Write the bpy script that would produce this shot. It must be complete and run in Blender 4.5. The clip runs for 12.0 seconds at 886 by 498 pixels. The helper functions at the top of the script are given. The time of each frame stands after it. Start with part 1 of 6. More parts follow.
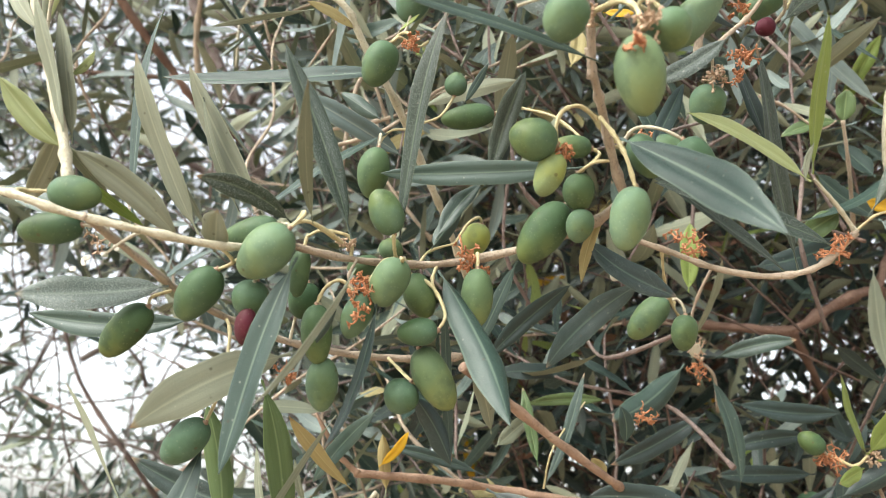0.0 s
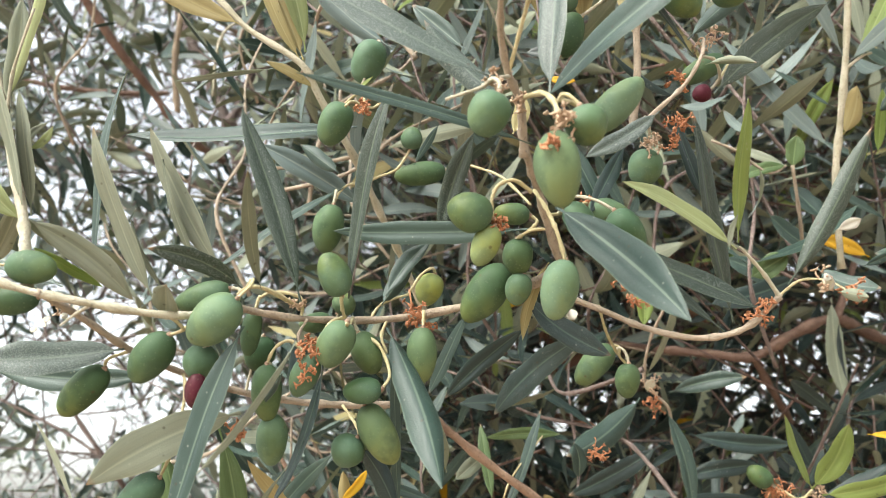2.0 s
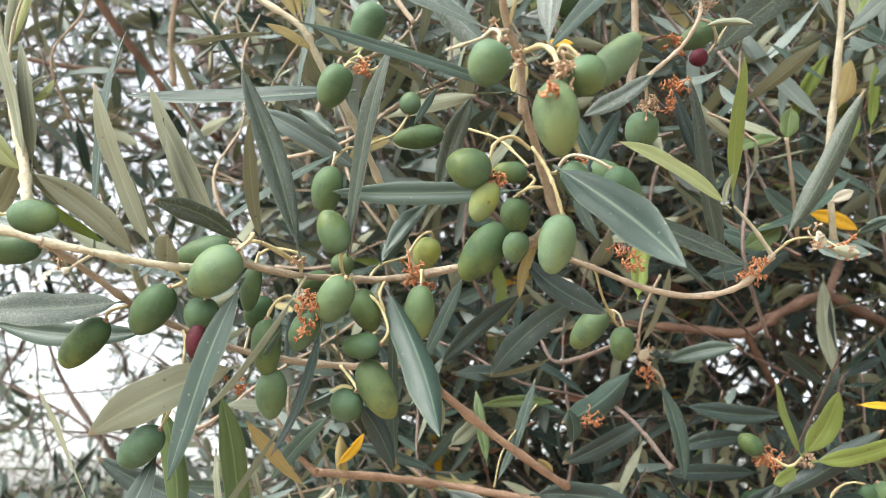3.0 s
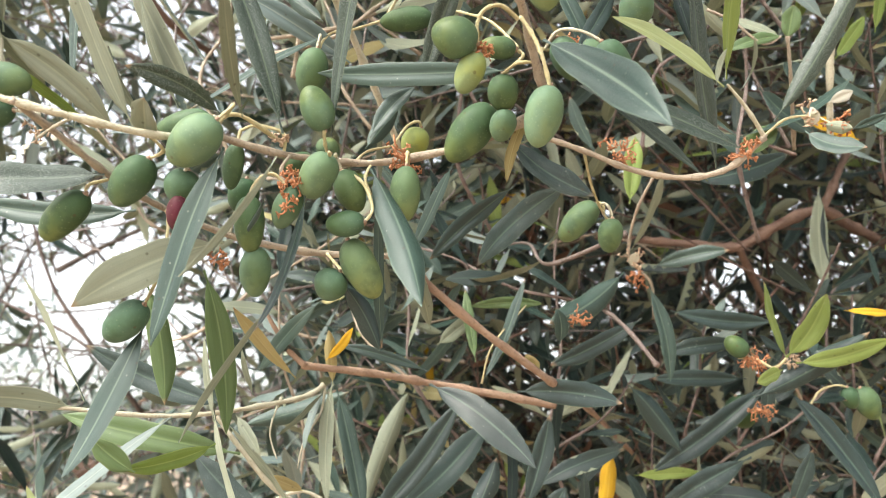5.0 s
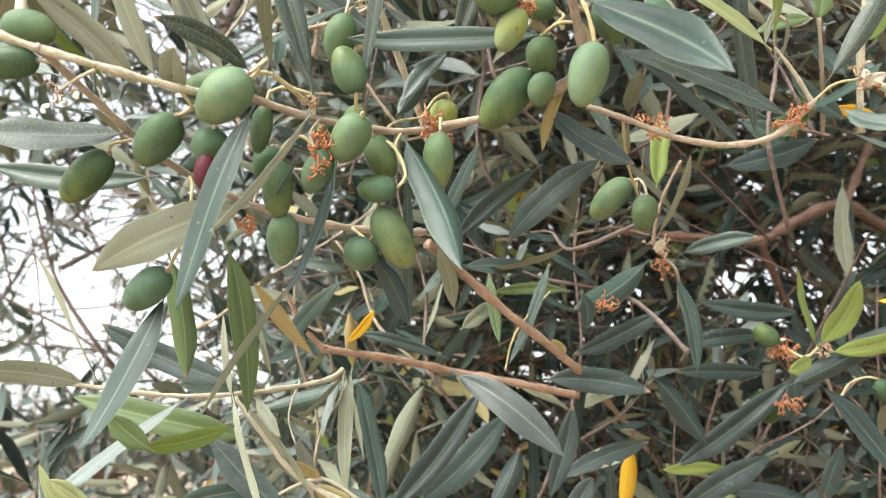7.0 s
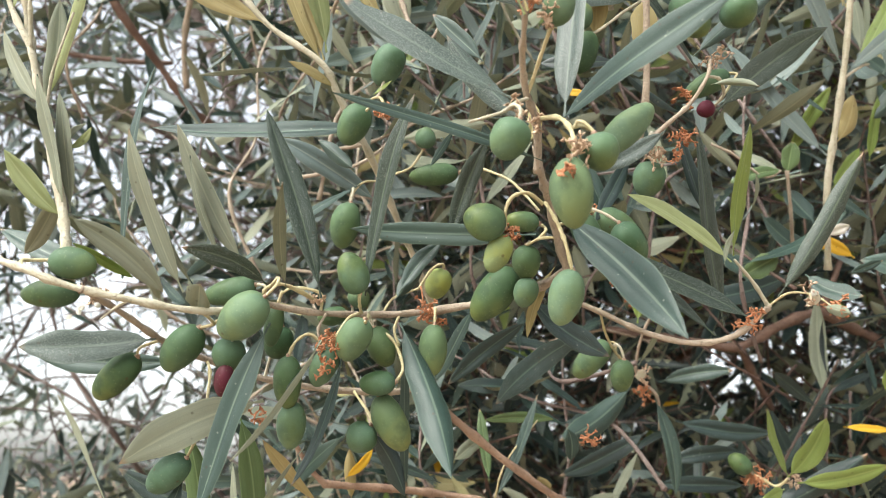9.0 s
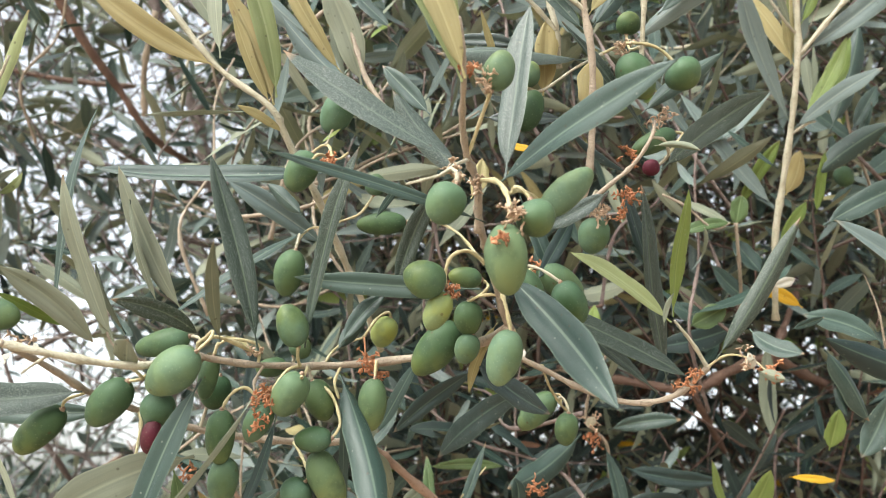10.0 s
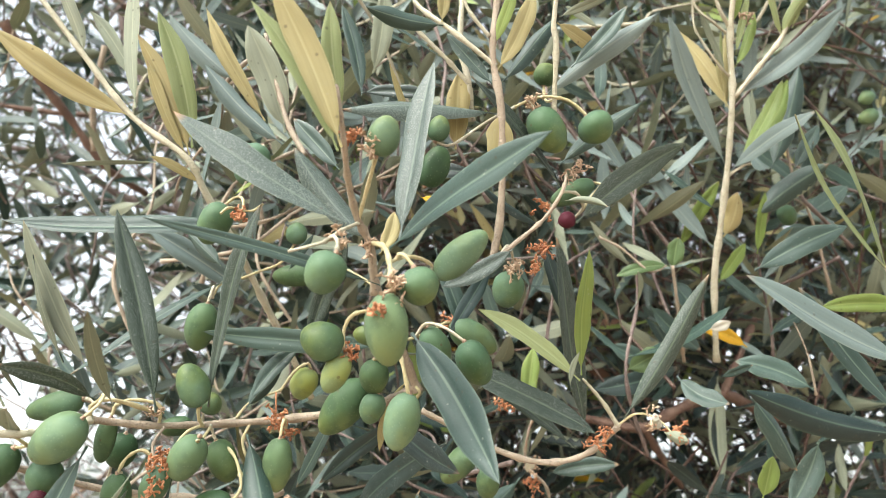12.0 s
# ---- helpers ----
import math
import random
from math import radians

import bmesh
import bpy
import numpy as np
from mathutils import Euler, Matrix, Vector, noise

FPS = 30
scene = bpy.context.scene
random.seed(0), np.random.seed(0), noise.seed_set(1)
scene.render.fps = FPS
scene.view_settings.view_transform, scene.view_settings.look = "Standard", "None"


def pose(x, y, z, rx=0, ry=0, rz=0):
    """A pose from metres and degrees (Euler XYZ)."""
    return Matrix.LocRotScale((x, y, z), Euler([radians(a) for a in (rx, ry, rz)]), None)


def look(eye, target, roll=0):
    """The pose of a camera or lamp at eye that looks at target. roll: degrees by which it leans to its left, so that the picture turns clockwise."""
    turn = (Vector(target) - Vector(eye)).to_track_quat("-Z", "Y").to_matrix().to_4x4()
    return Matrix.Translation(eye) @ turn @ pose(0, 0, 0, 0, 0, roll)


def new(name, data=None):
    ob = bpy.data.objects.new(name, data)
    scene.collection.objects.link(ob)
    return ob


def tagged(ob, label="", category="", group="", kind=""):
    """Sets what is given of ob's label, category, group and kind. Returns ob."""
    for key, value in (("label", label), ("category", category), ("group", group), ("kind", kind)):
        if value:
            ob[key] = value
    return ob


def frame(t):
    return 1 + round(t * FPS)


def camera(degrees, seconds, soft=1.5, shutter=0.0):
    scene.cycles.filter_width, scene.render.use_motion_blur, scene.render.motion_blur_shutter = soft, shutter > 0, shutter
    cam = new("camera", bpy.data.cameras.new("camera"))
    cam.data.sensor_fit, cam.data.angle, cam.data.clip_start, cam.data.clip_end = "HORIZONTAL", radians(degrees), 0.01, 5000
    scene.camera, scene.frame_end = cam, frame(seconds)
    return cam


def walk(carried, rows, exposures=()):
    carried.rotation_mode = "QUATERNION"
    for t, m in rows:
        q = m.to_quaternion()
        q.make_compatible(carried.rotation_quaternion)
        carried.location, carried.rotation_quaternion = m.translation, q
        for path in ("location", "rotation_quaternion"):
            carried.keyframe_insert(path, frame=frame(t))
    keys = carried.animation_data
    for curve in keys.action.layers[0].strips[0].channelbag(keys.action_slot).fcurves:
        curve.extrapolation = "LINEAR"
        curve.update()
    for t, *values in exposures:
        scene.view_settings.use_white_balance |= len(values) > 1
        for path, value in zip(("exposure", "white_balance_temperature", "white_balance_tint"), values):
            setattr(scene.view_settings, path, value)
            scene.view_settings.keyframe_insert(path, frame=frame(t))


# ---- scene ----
FOV = 65.4
METRES, EYE, TILT, LEAN, TURN = 0.25, 1.5, 22.0, 0.0, 0.0
SKY, SUN, EXPOSURE = 0.15, 0.6, 1.89
ROWS = [
    (0.0, 0.0000, 0.0000, 0.0000, -0.0000, -0.0000, -0.0000),
    (0.5, 0.0129, -0.0039, 0.0552, -0.2153, 0.4362, 0.2109),
    (1.0, 0.0165, -0.0117, 0.0713, -0.1122, -0.3689, -0.2217),
    (1.5, 0.0436, -0.0367, 0.0663, -0.2500, -0.2898, -0.0315),
    (2.0, 0.0720, -0.0476, 0.0946, -0.3755, -0.3272, -0.2264),
    (2.5, 0.0553, -0.0550, 0.0688, -0.5926, -0.5409, -0.3911),
    (4.5, 0.1228, -0.0531, 0.0034, -1.4176, -4.7207, -1.2129),
    (5.0, 0.0876, -0.0520, -0.0427, -0.8929, -5.9614, -1.0609),
    (5.5, 0.0568, -0.0298, -0.0977, -0.9036, -5.9525, -1.2627),
    (6.0, 0.0524, -0.0219, -0.1070, -1.1971, -5.5862, -1.4705),
    (6.5, 0.0389, -0.0225, -0.1162, -0.8696, -5.6931, -1.3650),
    (7.0, 0.0399, -0.0184, -0.1085, -0.9191, -4.9726, -1.5008),
    (7.5, 0.0696, -0.0368, 0.0055, -1.3991, -3.7347, -2.1242),
    (9.5, 0.0297, -0.1041, 0.1706, -1.0255, -2.5765, -2.0851),
    (10.0, 0.0787, -0.0978, 0.2018, -3.3569, -1.1557, -3.6269),
    (10.5, 0.1214, -0.1097, 0.2125, -4.2113, -1.0726, -3.5148),
    (11.0, 0.1299, -0.0826, 0.2404, -4.0936, -1.0657, -3.4732),
    (11.5, 0.1907, -0.0764, 0.2541, -3.9480, -0.8025, -3.8160),
    (12.0, 0.2042, -0.0917, 0.2713, -4.0828, 0.2413, -3.5787),
]
cam = camera(FOV, 12.0, 0.45)
cam.data.dof.use_dof = True
cam.data.dof.focus_distance = 0.270
cam.data.dof.aperture_fstop = 15.0
walk(cam, [(t, pose(0, 0, EYE, TILT, LEAN, TURN) @ pose(METRES * x, METRES * y, METRES * z, 90 + pitch, roll, yaw)) for t, x, y, z, yaw, pitch, roll in ROWS], [(0.0, EXPOSURE + 0.07, 6600, 7), (2.5, EXPOSURE + 0.07, 6600, 7), (4.5, EXPOSURE + 0.29, 6700, 8), (7.5, EXPOSURE + 0.25, 6650, 8), (9.5, EXPOSURE - 0.12, 6500, 7), (10.5, EXPOSURE + 0.04, 6500, 6), (12.0, EXPOSURE + 0.15, 6500, 6)])

# ---- world, sun and exposure ----
world = bpy.data.worlds.new("sky")
scene.world = world
world.use_nodes = True
wn = world.node_tree.nodes
wl = world.node_tree.links
sky_tex = wn.new("ShaderNodeTexSky")
sky_tex.sky_type = "NISHITA"
sky_tex.sun_disc = False
sky_tex.sun_elevation = radians(48)
sky_tex.sun_rotation = radians(-140)
sky_tex.dust_density = 4.0
sky_tex.air_density = 1.0
haze = wn.new("ShaderNodeHueSaturation")
haze.inputs["Saturation"].default_value = 0.30
wl.new(sky_tex.outputs[0], haze.inputs["Color"])
wl.new(haze.outputs[0], wn["Background"].inputs[0])
wn["Background"].inputs[1].default_value = SKY
sun = new("sun", bpy.data.lights.new("sun", "SUN"))
sun.data.energy = SUN
sun.data.angle = radians(22)
sun.data.color = (1.0, 0.95, 0.86)
sun.matrix_world = look((-3.0, -2.0, 5.0), (0, 0, 1.5))


# ---- materials ----
def mat(name):
    m = bpy.data.materials.new(name)
    m.use_nodes = True
    nt = m.node_tree
    return m, nt, nt.nodes["Principled BSDF"]


def node(nt, kind, **values):
    n = nt.nodes.new(kind)
    for k, v in values.items():
        if k == "scale":
            n.inputs["Scale"].default_value = v
        elif k == "detail":
            n.inputs["Detail"].default_value = v
        elif k == "op":
            n.operation = v
    return n


def mix(nt, fac, a, b, how="MIX"):
    n = nt.nodes.new("ShaderNodeMix")
    n.data_type, n.blend_type = "RGBA", how
    for i, v in ((0, fac), (6, a), (7, b)):
        if hasattr(v, "links"):
            nt.links.new(v, n.inputs[i])
        else:
            n.inputs[i].default_value = v if i == 0 else (*v, 1)
    return n.outputs[2]


def ramp(nt, src, lo, hi):
    n = nt.nodes.new("ShaderNodeMapRange")
    n.inputs[1].default_value, n.inputs[2].default_value = lo, hi
    nt.links.new(src, n.inputs[0])
    return n.outputs[0]


def math_node(nt, op, a, b):
    n = nt.nodes.new("ShaderNodeMath")
    n.operation = op
    for i, v in ((0, a), (1, b)):
        if hasattr(v, "links"):
            nt.links.new(v, n.inputs[i])
        else:
            n.inputs[i].default_value = v
    return n.outputs[0]


def leaf_material(name, dark, light, rib, dust, rough, glow, island=False, spread=0.34):
    """A leaf face: tone from plant to plant, pale midrib, dusty scurf, blotches, and light through the blade."""
    m, nt, p = mat(name)
    uv = node(nt, "ShaderNodeUVMap")
    sep = nt.nodes.new("ShaderNodeSeparateXYZ")
    nt.links.new(uv.outputs[0], sep.inputs[0])
    if island:
        rnd = nt.nodes.new("ShaderNodeNewGeometry").outputs["Random Per Island"]
    else:
        rnd = nt.nodes.new("ShaderNodeObjectInfo").outputs["Random"]
    tc = nt.nodes.new("ShaderNodeTexCoord").outputs["Object"]
    big = node(nt, "ShaderNodeTexNoise", scale=70.0, detail=3.0)
    nt.links.new(tc, big.inputs["Vector"])
    fine = node(nt, "ShaderNodeTexNoise", scale=3200.0, detail=2.0)
    nt.links.new(tc, fine.inputs["Vector"])
    col = mix(nt, rnd, dark, light)
    blot = ramp(nt, big.outputs[0], 0.35, 0.7)
    col = mix(nt, math_node(nt, "MULTIPLY", blot, 0.35), col, light)
    mid = node(nt, "ShaderNodeTexNoise", scale=1900.0, detail=3.0)
    nt.links.new(tc, mid.inputs["Vector"])
    speck = math_node(nt, "MAXIMUM", ramp(nt, fine.outputs[0], 0.54, 0.62), ramp(nt, mid.outputs[0], 0.55, 0.62))
    patch = node(nt, "ShaderNodeTexNoise", scale=160.0, detail=2.0)
    nt.links.new(tc, patch.inputs["Vector"])
    where = ramp(nt, patch.outputs[0], spread, spread + 0.26)
    own = math_node(nt, "MULTIPLY", ramp(nt, math_node(nt, "FRACT", math_node(nt, "MULTIPLY", rnd, 7.31), 0.0), 0.15, 0.95), dust) if spread > 0.2 else math_node(nt, "ADD", dust, 0.0)
    col = mix(nt, math_node(nt, "MULTIPLY", math_node(nt, "MULTIPLY", speck, where), own), col, (0.32, 0.36, 0.34))
    side = math_node(nt, "ABSOLUTE", sep.outputs[0], 0.0)
    line = ramp(nt, side, 0.10, 0.03)
    col = mix(nt, math_node(nt, "MULTIPLY", line, 0.5), col, rib)
    edge = ramp(nt, side, 0.90, 0.99)
    col = mix(nt, math_node(nt, "MULTIPLY", edge, 0.4), col, rib)
    spot = node(nt, "ShaderNodeTexVoronoi", scale=190.0)
    nt.links.new(tc, spot.inputs["Vector"])
    dot = ramp(nt, spot.outputs["Distance"], 0.13, 0.06)
    col = mix(nt, math_node(nt, "MULTIPLY", dot, 0.5), col, (0.05, 0.035, 0.02))
    fleck = node(nt, "ShaderNodeTexVoronoi", scale=330.0)
    nt.links.new(tc, fleck.inputs["Vector"])
    chip = math_node(nt, "MULTIPLY", ramp(nt, fleck.outputs["Distance"], 0.16, 0.07), ramp(nt, patch.outputs[0], 0.45, 0.6))
    col = mix(nt, math_node(nt, "MULTIPLY", chip, 0.3), col, (0.42, 0.43, 0.36))
    tipped = math_node(nt, "MULTIPLY", ramp(nt, math_node(nt, "ADD", sep.outputs[1], math_node(nt, "MULTIPLY", big.outputs[0], 0.06)), 0.965, 1.02), ramp(nt, math_node(nt, "FRACT", math_node(nt, "MULTIPLY", rnd, 3.77), 0.0), 0.4, 0.8))
    col = mix(nt, tipped, col, (0.34, 0.22, 0.13))
    streak = nt.nodes.new("ShaderNodeTexNoise")
    streak.inputs["Scale"].default_value = 1.0
    st_map = nt.nodes.new("ShaderNodeMapping")
    st_map.inputs["Scale"].default_value = (6.0, 1.2, 1.0)
    nt.links.new(uv.outputs[0], st_map.inputs["Vector"])
    nt.links.new(st_map.outputs[0], streak.inputs["Vector"])
    col = mix(nt, math_node(nt, "MULTIPLY", ramp(nt, streak.outputs[0], 0.45, 0.75), 0.3), col, tuple(c * 0.55 for c in dark))
    nt.links.new(col, p.inputs["Base Color"])
    r = math_node(nt, "ADD", math_node(nt, "MULTIPLY", speck, 0.22), rough)
    nt.links.new(r, p.inputs["Roughness"])
    p.inputs["Specular IOR Level"].default_value = 0.42
    bump = nt.nodes.new("ShaderNodeBump")
    bump.inputs["Strength"].default_value = 0.18 if rough < 0.55 else 0.16
    bump.inputs["Distance"].default_value = 0.0009
    veins = nt.nodes.new("ShaderNodeTexWave")
    veins.inputs["Scale"].default_value = 5.0
    veins.inputs["Distortion"].default_value = 3.0
    nt.links.new(uv.outputs[0], veins.inputs["Vector"])
    h = math_node(nt, "ADD", math_node(nt, "MULTIPLY", veins.outputs["Fac"], 0.03), math_node(nt, "ADD", mid.outputs[0], big.outputs[0]))
    nt.links.new(h, bump.inputs["Height"])
    nt.links.new(bump.outputs[0], p.inputs["Normal"])
    tr = nt.nodes.new("ShaderNodeBsdfTranslucent")
    nt.links.new(mix(nt, 1.0, col, (1.0, 1.15, 0.55), "MULTIPLY"), tr.inputs["Color"])
    ms = nt.nodes.new("ShaderNodeMixShader")
    ms.inputs[0].default_value = glow
    nt.links.new(p.outputs[0], ms.inputs[1])
    nt.links.new(tr.outputs[0], ms.inputs[2])
    nt.links.new(ms.outputs[0], nt.nodes["Material Output"].inputs["Surface"])
    return m


def leaf_set(island):
    tag = " crown" if island else ""
    return {
        "top": leaf_material("leaf upper face" + tag, (0.021, 0.045, 0.037), (0.052, 0.087, 0.071), (0.17, 0.23, 0.17), 0.14, 0.38, 0.16, island),
        "dusty": leaf_material("leaf upper face with white scurf" + tag, (0.030, 0.050, 0.040), (0.056, 0.080, 0.068), (0.15, 0.19, 0.15), 0.30, 0.42, 0.10, island, 0.12),
        "scurfy": leaf_material("dark leaf upper face with white flecks" + tag, (0.014, 0.028, 0.017), (0.030, 0.048, 0.031), (0.13, 0.17, 0.11), 0.24, 0.42, 0.10, island, 0.12),
        # Dark copy of the upper face, with the crown's inner shade put into its colour.
        "shade_dark": leaf_material("leaf upper face deep" + tag, (0.008, 0.020, 0.018), (0.022, 0.041, 0.037), (0.09, 0.14, 0.10), 0.12, 0.33, 0.10, island),
        "under": leaf_material("leaf silvery underside" + tag, (0.205, 0.238, 0.172), (0.300, 0.325, 0.242), (0.40, 0.43, 0.32), 0.2, 0.62, 0.30, island),
        "young": leaf_material("young leaf face" + tag, (0.17, 0.25, 0.055), (0.28, 0.36, 0.11), (0.36, 0.42, 0.16), 0.10, 0.42, 0.35, island),
        "tan": leaf_material("rusty leaf underside" + tag, (0.34, 0.31, 0.15), (0.43, 0.36, 0.17), (0.52, 0.47, 0.25), 0.15, 0.6, 0.32, island),
        "sprout": leaf_material("pale young leaf face" + tag, (0.26, 0.31, 0.14), (0.36, 0.40, 0.20), (0.46, 0.50, 0.28), 0.10, 0.5, 0.45, island),
        "fresh": leaf_material("fresh green leaf face" + tag, (0.062, 0.112, 0.038), (0.104, 0.160, 0.060), (0.22, 0.30, 0.14), 0.15, 0.42, 0.25, island),
        "pale": leaf_material("whitish withered petal" + tag, (0.55, 0.52, 0.46), (0.68, 0.66, 0.62), (0.7, 0.68, 0.62), 0.1, 0.55, 0.3, island),
        # Sky-lit copy of the upper face: pale blue sheen put into its colour.
        "skylit": leaf_material("blue-grey leaf upper face" + tag, (0.105, 0.148, 0.140), (0.18, 0.228, 0.215), (0.30, 0.34, 0.29), 0.2, 0.42, 0.24, island),
        "dead": leaf_material("withered brown leaf" + tag, (0.10, 0.048, 0.030), (0.19, 0.095, 0.055), (0.20, 0.13, 0.08), 0.05, 0.7, 0.15, island),
        "yellow": leaf_material("yellowed leaf face" + tag, (0.55, 0.30, 0.015), (0.70, 0.45, 0.03), (0.70, 0.50, 0.10), 0.05, 0.5, 0.3, island),
    }


LEAF = leaf_set(False)
CROWN = leaf_set(True)
BACK = {"skylit": "under", "dead": "dead", "top": "under", "shade_dark": "under", "under": "top", "young": "under", "tan": "top", "yellow": "yellow", "pale": "pale", "fresh": "under", "dusty": "under", "scurfy": "under", "sprout": "under"}


def bark_material(name, dark, light, scale):
    m, nt, p = mat(name)
    tc = nt.nodes.new("ShaderNodeTexCoord").outputs["Object"]
    a = node(nt, "ShaderNodeTexNoise", scale=scale, detail=5.0)
    b = node(nt, "ShaderNodeTexNoise", scale=scale * 9, detail=3.0)
    nt.links.new(tc, a.inputs["Vector"])
    nt.links.new(tc, b.inputs["Vector"])
    col = mix(nt, ramp(nt, a.outputs[0], 0.3, 0.7), dark, light)
    col = mix(nt, math_node(nt, "MULTIPLY", ramp(nt, b.outputs[0], 0.55, 0.7), 0.5), col, tuple(c * 0.45 for c in dark))
    nt.links.new(col, p.inputs["Base Color"])
    p.inputs["Roughness"].default_value = 0.75
    bump = nt.nodes.new("ShaderNodeBump")
    bump.inputs["Strength"].default_value = 0.5
    bump.inputs["Distance"].default_value = 0.15 / scale
    nt.links.new(math_node(nt, "ADD", a.outputs[0], b.outputs[0]), bump.inputs["Height"])
    nt.links.new(bump.outputs[0], p.inputs["Normal"])
    return m


WOOD = {
    "pale": bark_material("pale green twig bark", (0.32, 0.30, 0.21), (0.47, 0.44, 0.34), 120.0),
    "twig": bark_material("brown twig bark", (0.22, 0.175, 0.125), (0.36, 0.30, 0.23), 130.0),
    "wood": bark_material("reddish branch bark", (0.20, 0.125, 0.085), (0.33, 0.225, 0.155), 90.0),
    # Darker than the branch bark: shade behind the leaves is put into the colour.
    "bough": bark_material("red-brown bough bark with shade in its colour", (0.10, 0.056, 0.040), (0.19, 0.118, 0.086), 60.0),
    "old": bark_material("grey old bark", (0.085, 0.060, 0.052), (0.19, 0.145, 0.128), 30.0),
    "grey": bark_material("grey bark of fine twigs", (0.095, 0.076, 0.068), (0.20, 0.165, 0.150), 60.0),
    "red": bark_material("rusty brown twig bark", (0.050, 0.030, 0.022), (0.11, 0.064, 0.046), 60.0),
    "dry": bark_material("dried orange flower stalk", (0.30, 0.105, 0.040), (0.56, 0.27, 0.14), 500.0),
    "chaff": bark_material("pale tan withered flower stalk", (0.36, 0.245, 0.155), (0.56, 0.42, 0.30), 400.0),
    "straw": bark_material("straw coloured fruit stalk", (0.36, 0.31, 0.16), (0.50, 0.45, 0.27), 200.0),
}


def olive_material(name, dark, light, blush, bloomy=0.5):
    """Fruit skin: tone from fruit to fruit, riper towards the tip, greyish bloom, pale pores and a few scars."""
    m, nt, p = mat(name)
    tc = nt.nodes.new("ShaderNodeTexCoord").outputs["Object"]
    rnd = nt.nodes.new("ShaderNodeObjectInfo").outputs["Random"]
    uv = node(nt, "ShaderNodeUVMap")
    sep = nt.nodes.new("ShaderNodeSeparateXYZ")
    nt.links.new(uv.outputs[0], sep.inputs[0])

    def own(k, lo, hi):
        """A number of its own for each fruit, between lo and hi."""
        f = math_node(nt, "FRACT", math_node(nt, "MULTIPLY", rnd, k), 0.0)
        return math_node(nt, "ADD", math_node(nt, "MULTIPLY", f, hi - lo), lo)

    big = node(nt, "ShaderNodeTexNoise", scale=95.0, detail=4.0)
    nt.links.new(tc, big.inputs["Vector"])
    col = mix(nt, own(5.13, 0.0, 1.0), dark, light)
    along = math_node(nt, "ADD", sep.outputs[1], math_node(nt, "MULTIPLY", math_node(nt, "SUBTRACT", big.outputs[0], 0.5), 1.1))
    col = mix(nt, math_node(nt, "MULTIPLY", ramp(nt, along, 0.35, 1.05), own(9.7, 0.15, 0.95)), col, blush)
    shade = node(nt, "ShaderNodeTexNoise", scale=150.0, detail=4.0)
    nt.links.new(tc, shade.inputs["Vector"])
    col = mix(nt, math_node(nt, "MULTIPLY", ramp(nt, shade.outputs[0], 0.46, 0.62), 0.6), col, tuple(c * 0.6 for c in dark))
    bloom = node(nt, "ShaderNodeTexNoise", scale=70.0, detail=6.0)
    nt.links.new(tc, bloom.inputs["Vector"])
    bl = ramp(nt, bloom.outputs[0], 0.40, 0.66)
    col = mix(nt, math_node(nt, "MULTIPLY", bl, own(13.3, 0.1 * bloomy, bloomy)), col, (0.15, 0.25, 0.18))
    v = node(nt, "ShaderNodeTexVoronoi", scale=760.0)
    nt.links.new(tc, v.inputs["Vector"])
    pores = math_node(nt, "MULTIPLY", ramp(nt, v.outputs["Distance"], 0.26, 0.10), ramp(nt, shade.outputs[0], 0.36, 0.54))
    col = mix(nt, math_node(nt, "MULTIPLY", pores, 0.13), col, (0.36, 0.42, 0.26))
    scar = node(nt, "ShaderNodeTexVoronoi", scale=120.0)
    nt.links.new(tc, scar.inputs["Vector"])
    col = mix(nt, math_node(nt, "MULTIPLY", ramp(nt, scar.outputs["Distance"], 0.085, 0.05), 0.55), col, (0.07, 0.045, 0.02))
    nt.links.new(col, p.inputs["Base Color"])
    nt.links.new(math_node(nt, "ADD", math_node(nt, "MULTIPLY", bl, 0.16), 0.48), p.inputs["Roughness"])
    p.inputs["Specular IOR Level"].default_value = 0.22
    bump = nt.nodes.new("ShaderNodeBump")
    bump.inputs["Strength"].default_value = 0.16
    bump.inputs["Distance"].default_value = 0.0006
    nt.links.new(math_node(nt, "ADD", shade.outputs[0], math_node(nt, "MULTIPLY", v.outputs["Distance"], 0.35)), bump.inputs["Height"])
    nt.links.new(bump.outputs[0], p.inputs["Normal"])
    return m


SKIN = {
    "green": olive_material("green olive skin", (0.038, 0.079, 0.032), (0.075, 0.120, 0.050), (0.138, 0.162, 0.042)),
    "dark": olive_material("dark green olive skin", (0.022, 0.056, 0.022), (0.040, 0.078, 0.030), (0.08, 0.108, 0.028)),
    "light": olive_material("pale green olive skin", (0.074, 0.122, 0.056), (0.110, 0.162, 0.076), (0.176, 0.202, 0.064)),
    "yellow": olive_material("yellow green olive skin", (0.19, 0.215, 0.035), (0.23, 0.25, 0.05), (0.25, 0.25, 0.045)),
    "red": olive_material("dark red dried fruit skin", (0.075, 0.008, 0.020), (0.10, 0.010, 0.026), (0.10, 0.02, 0.03), 0.06),
}


# ---- builders ----
def part(name, bm, material, parent=None, label=""):
    me = bpy.data.meshes.new(name)
    bm.to_mesh(me)
    bm.free()
    for f in me.polygons:
        f.use_smooth = True
    for mt in material if isinstance(material, (list, tuple)) else [material]:
        me.materials.append(mt)
    ob = new(name, me)
    ob.parent = parent
    return tagged(ob, label)


def thing(name, label, category, where, group=""):
    ob = new(name)
    ob.empty_display_size = 0.02
    ob.location = where
    return tagged(ob, label, category, group)


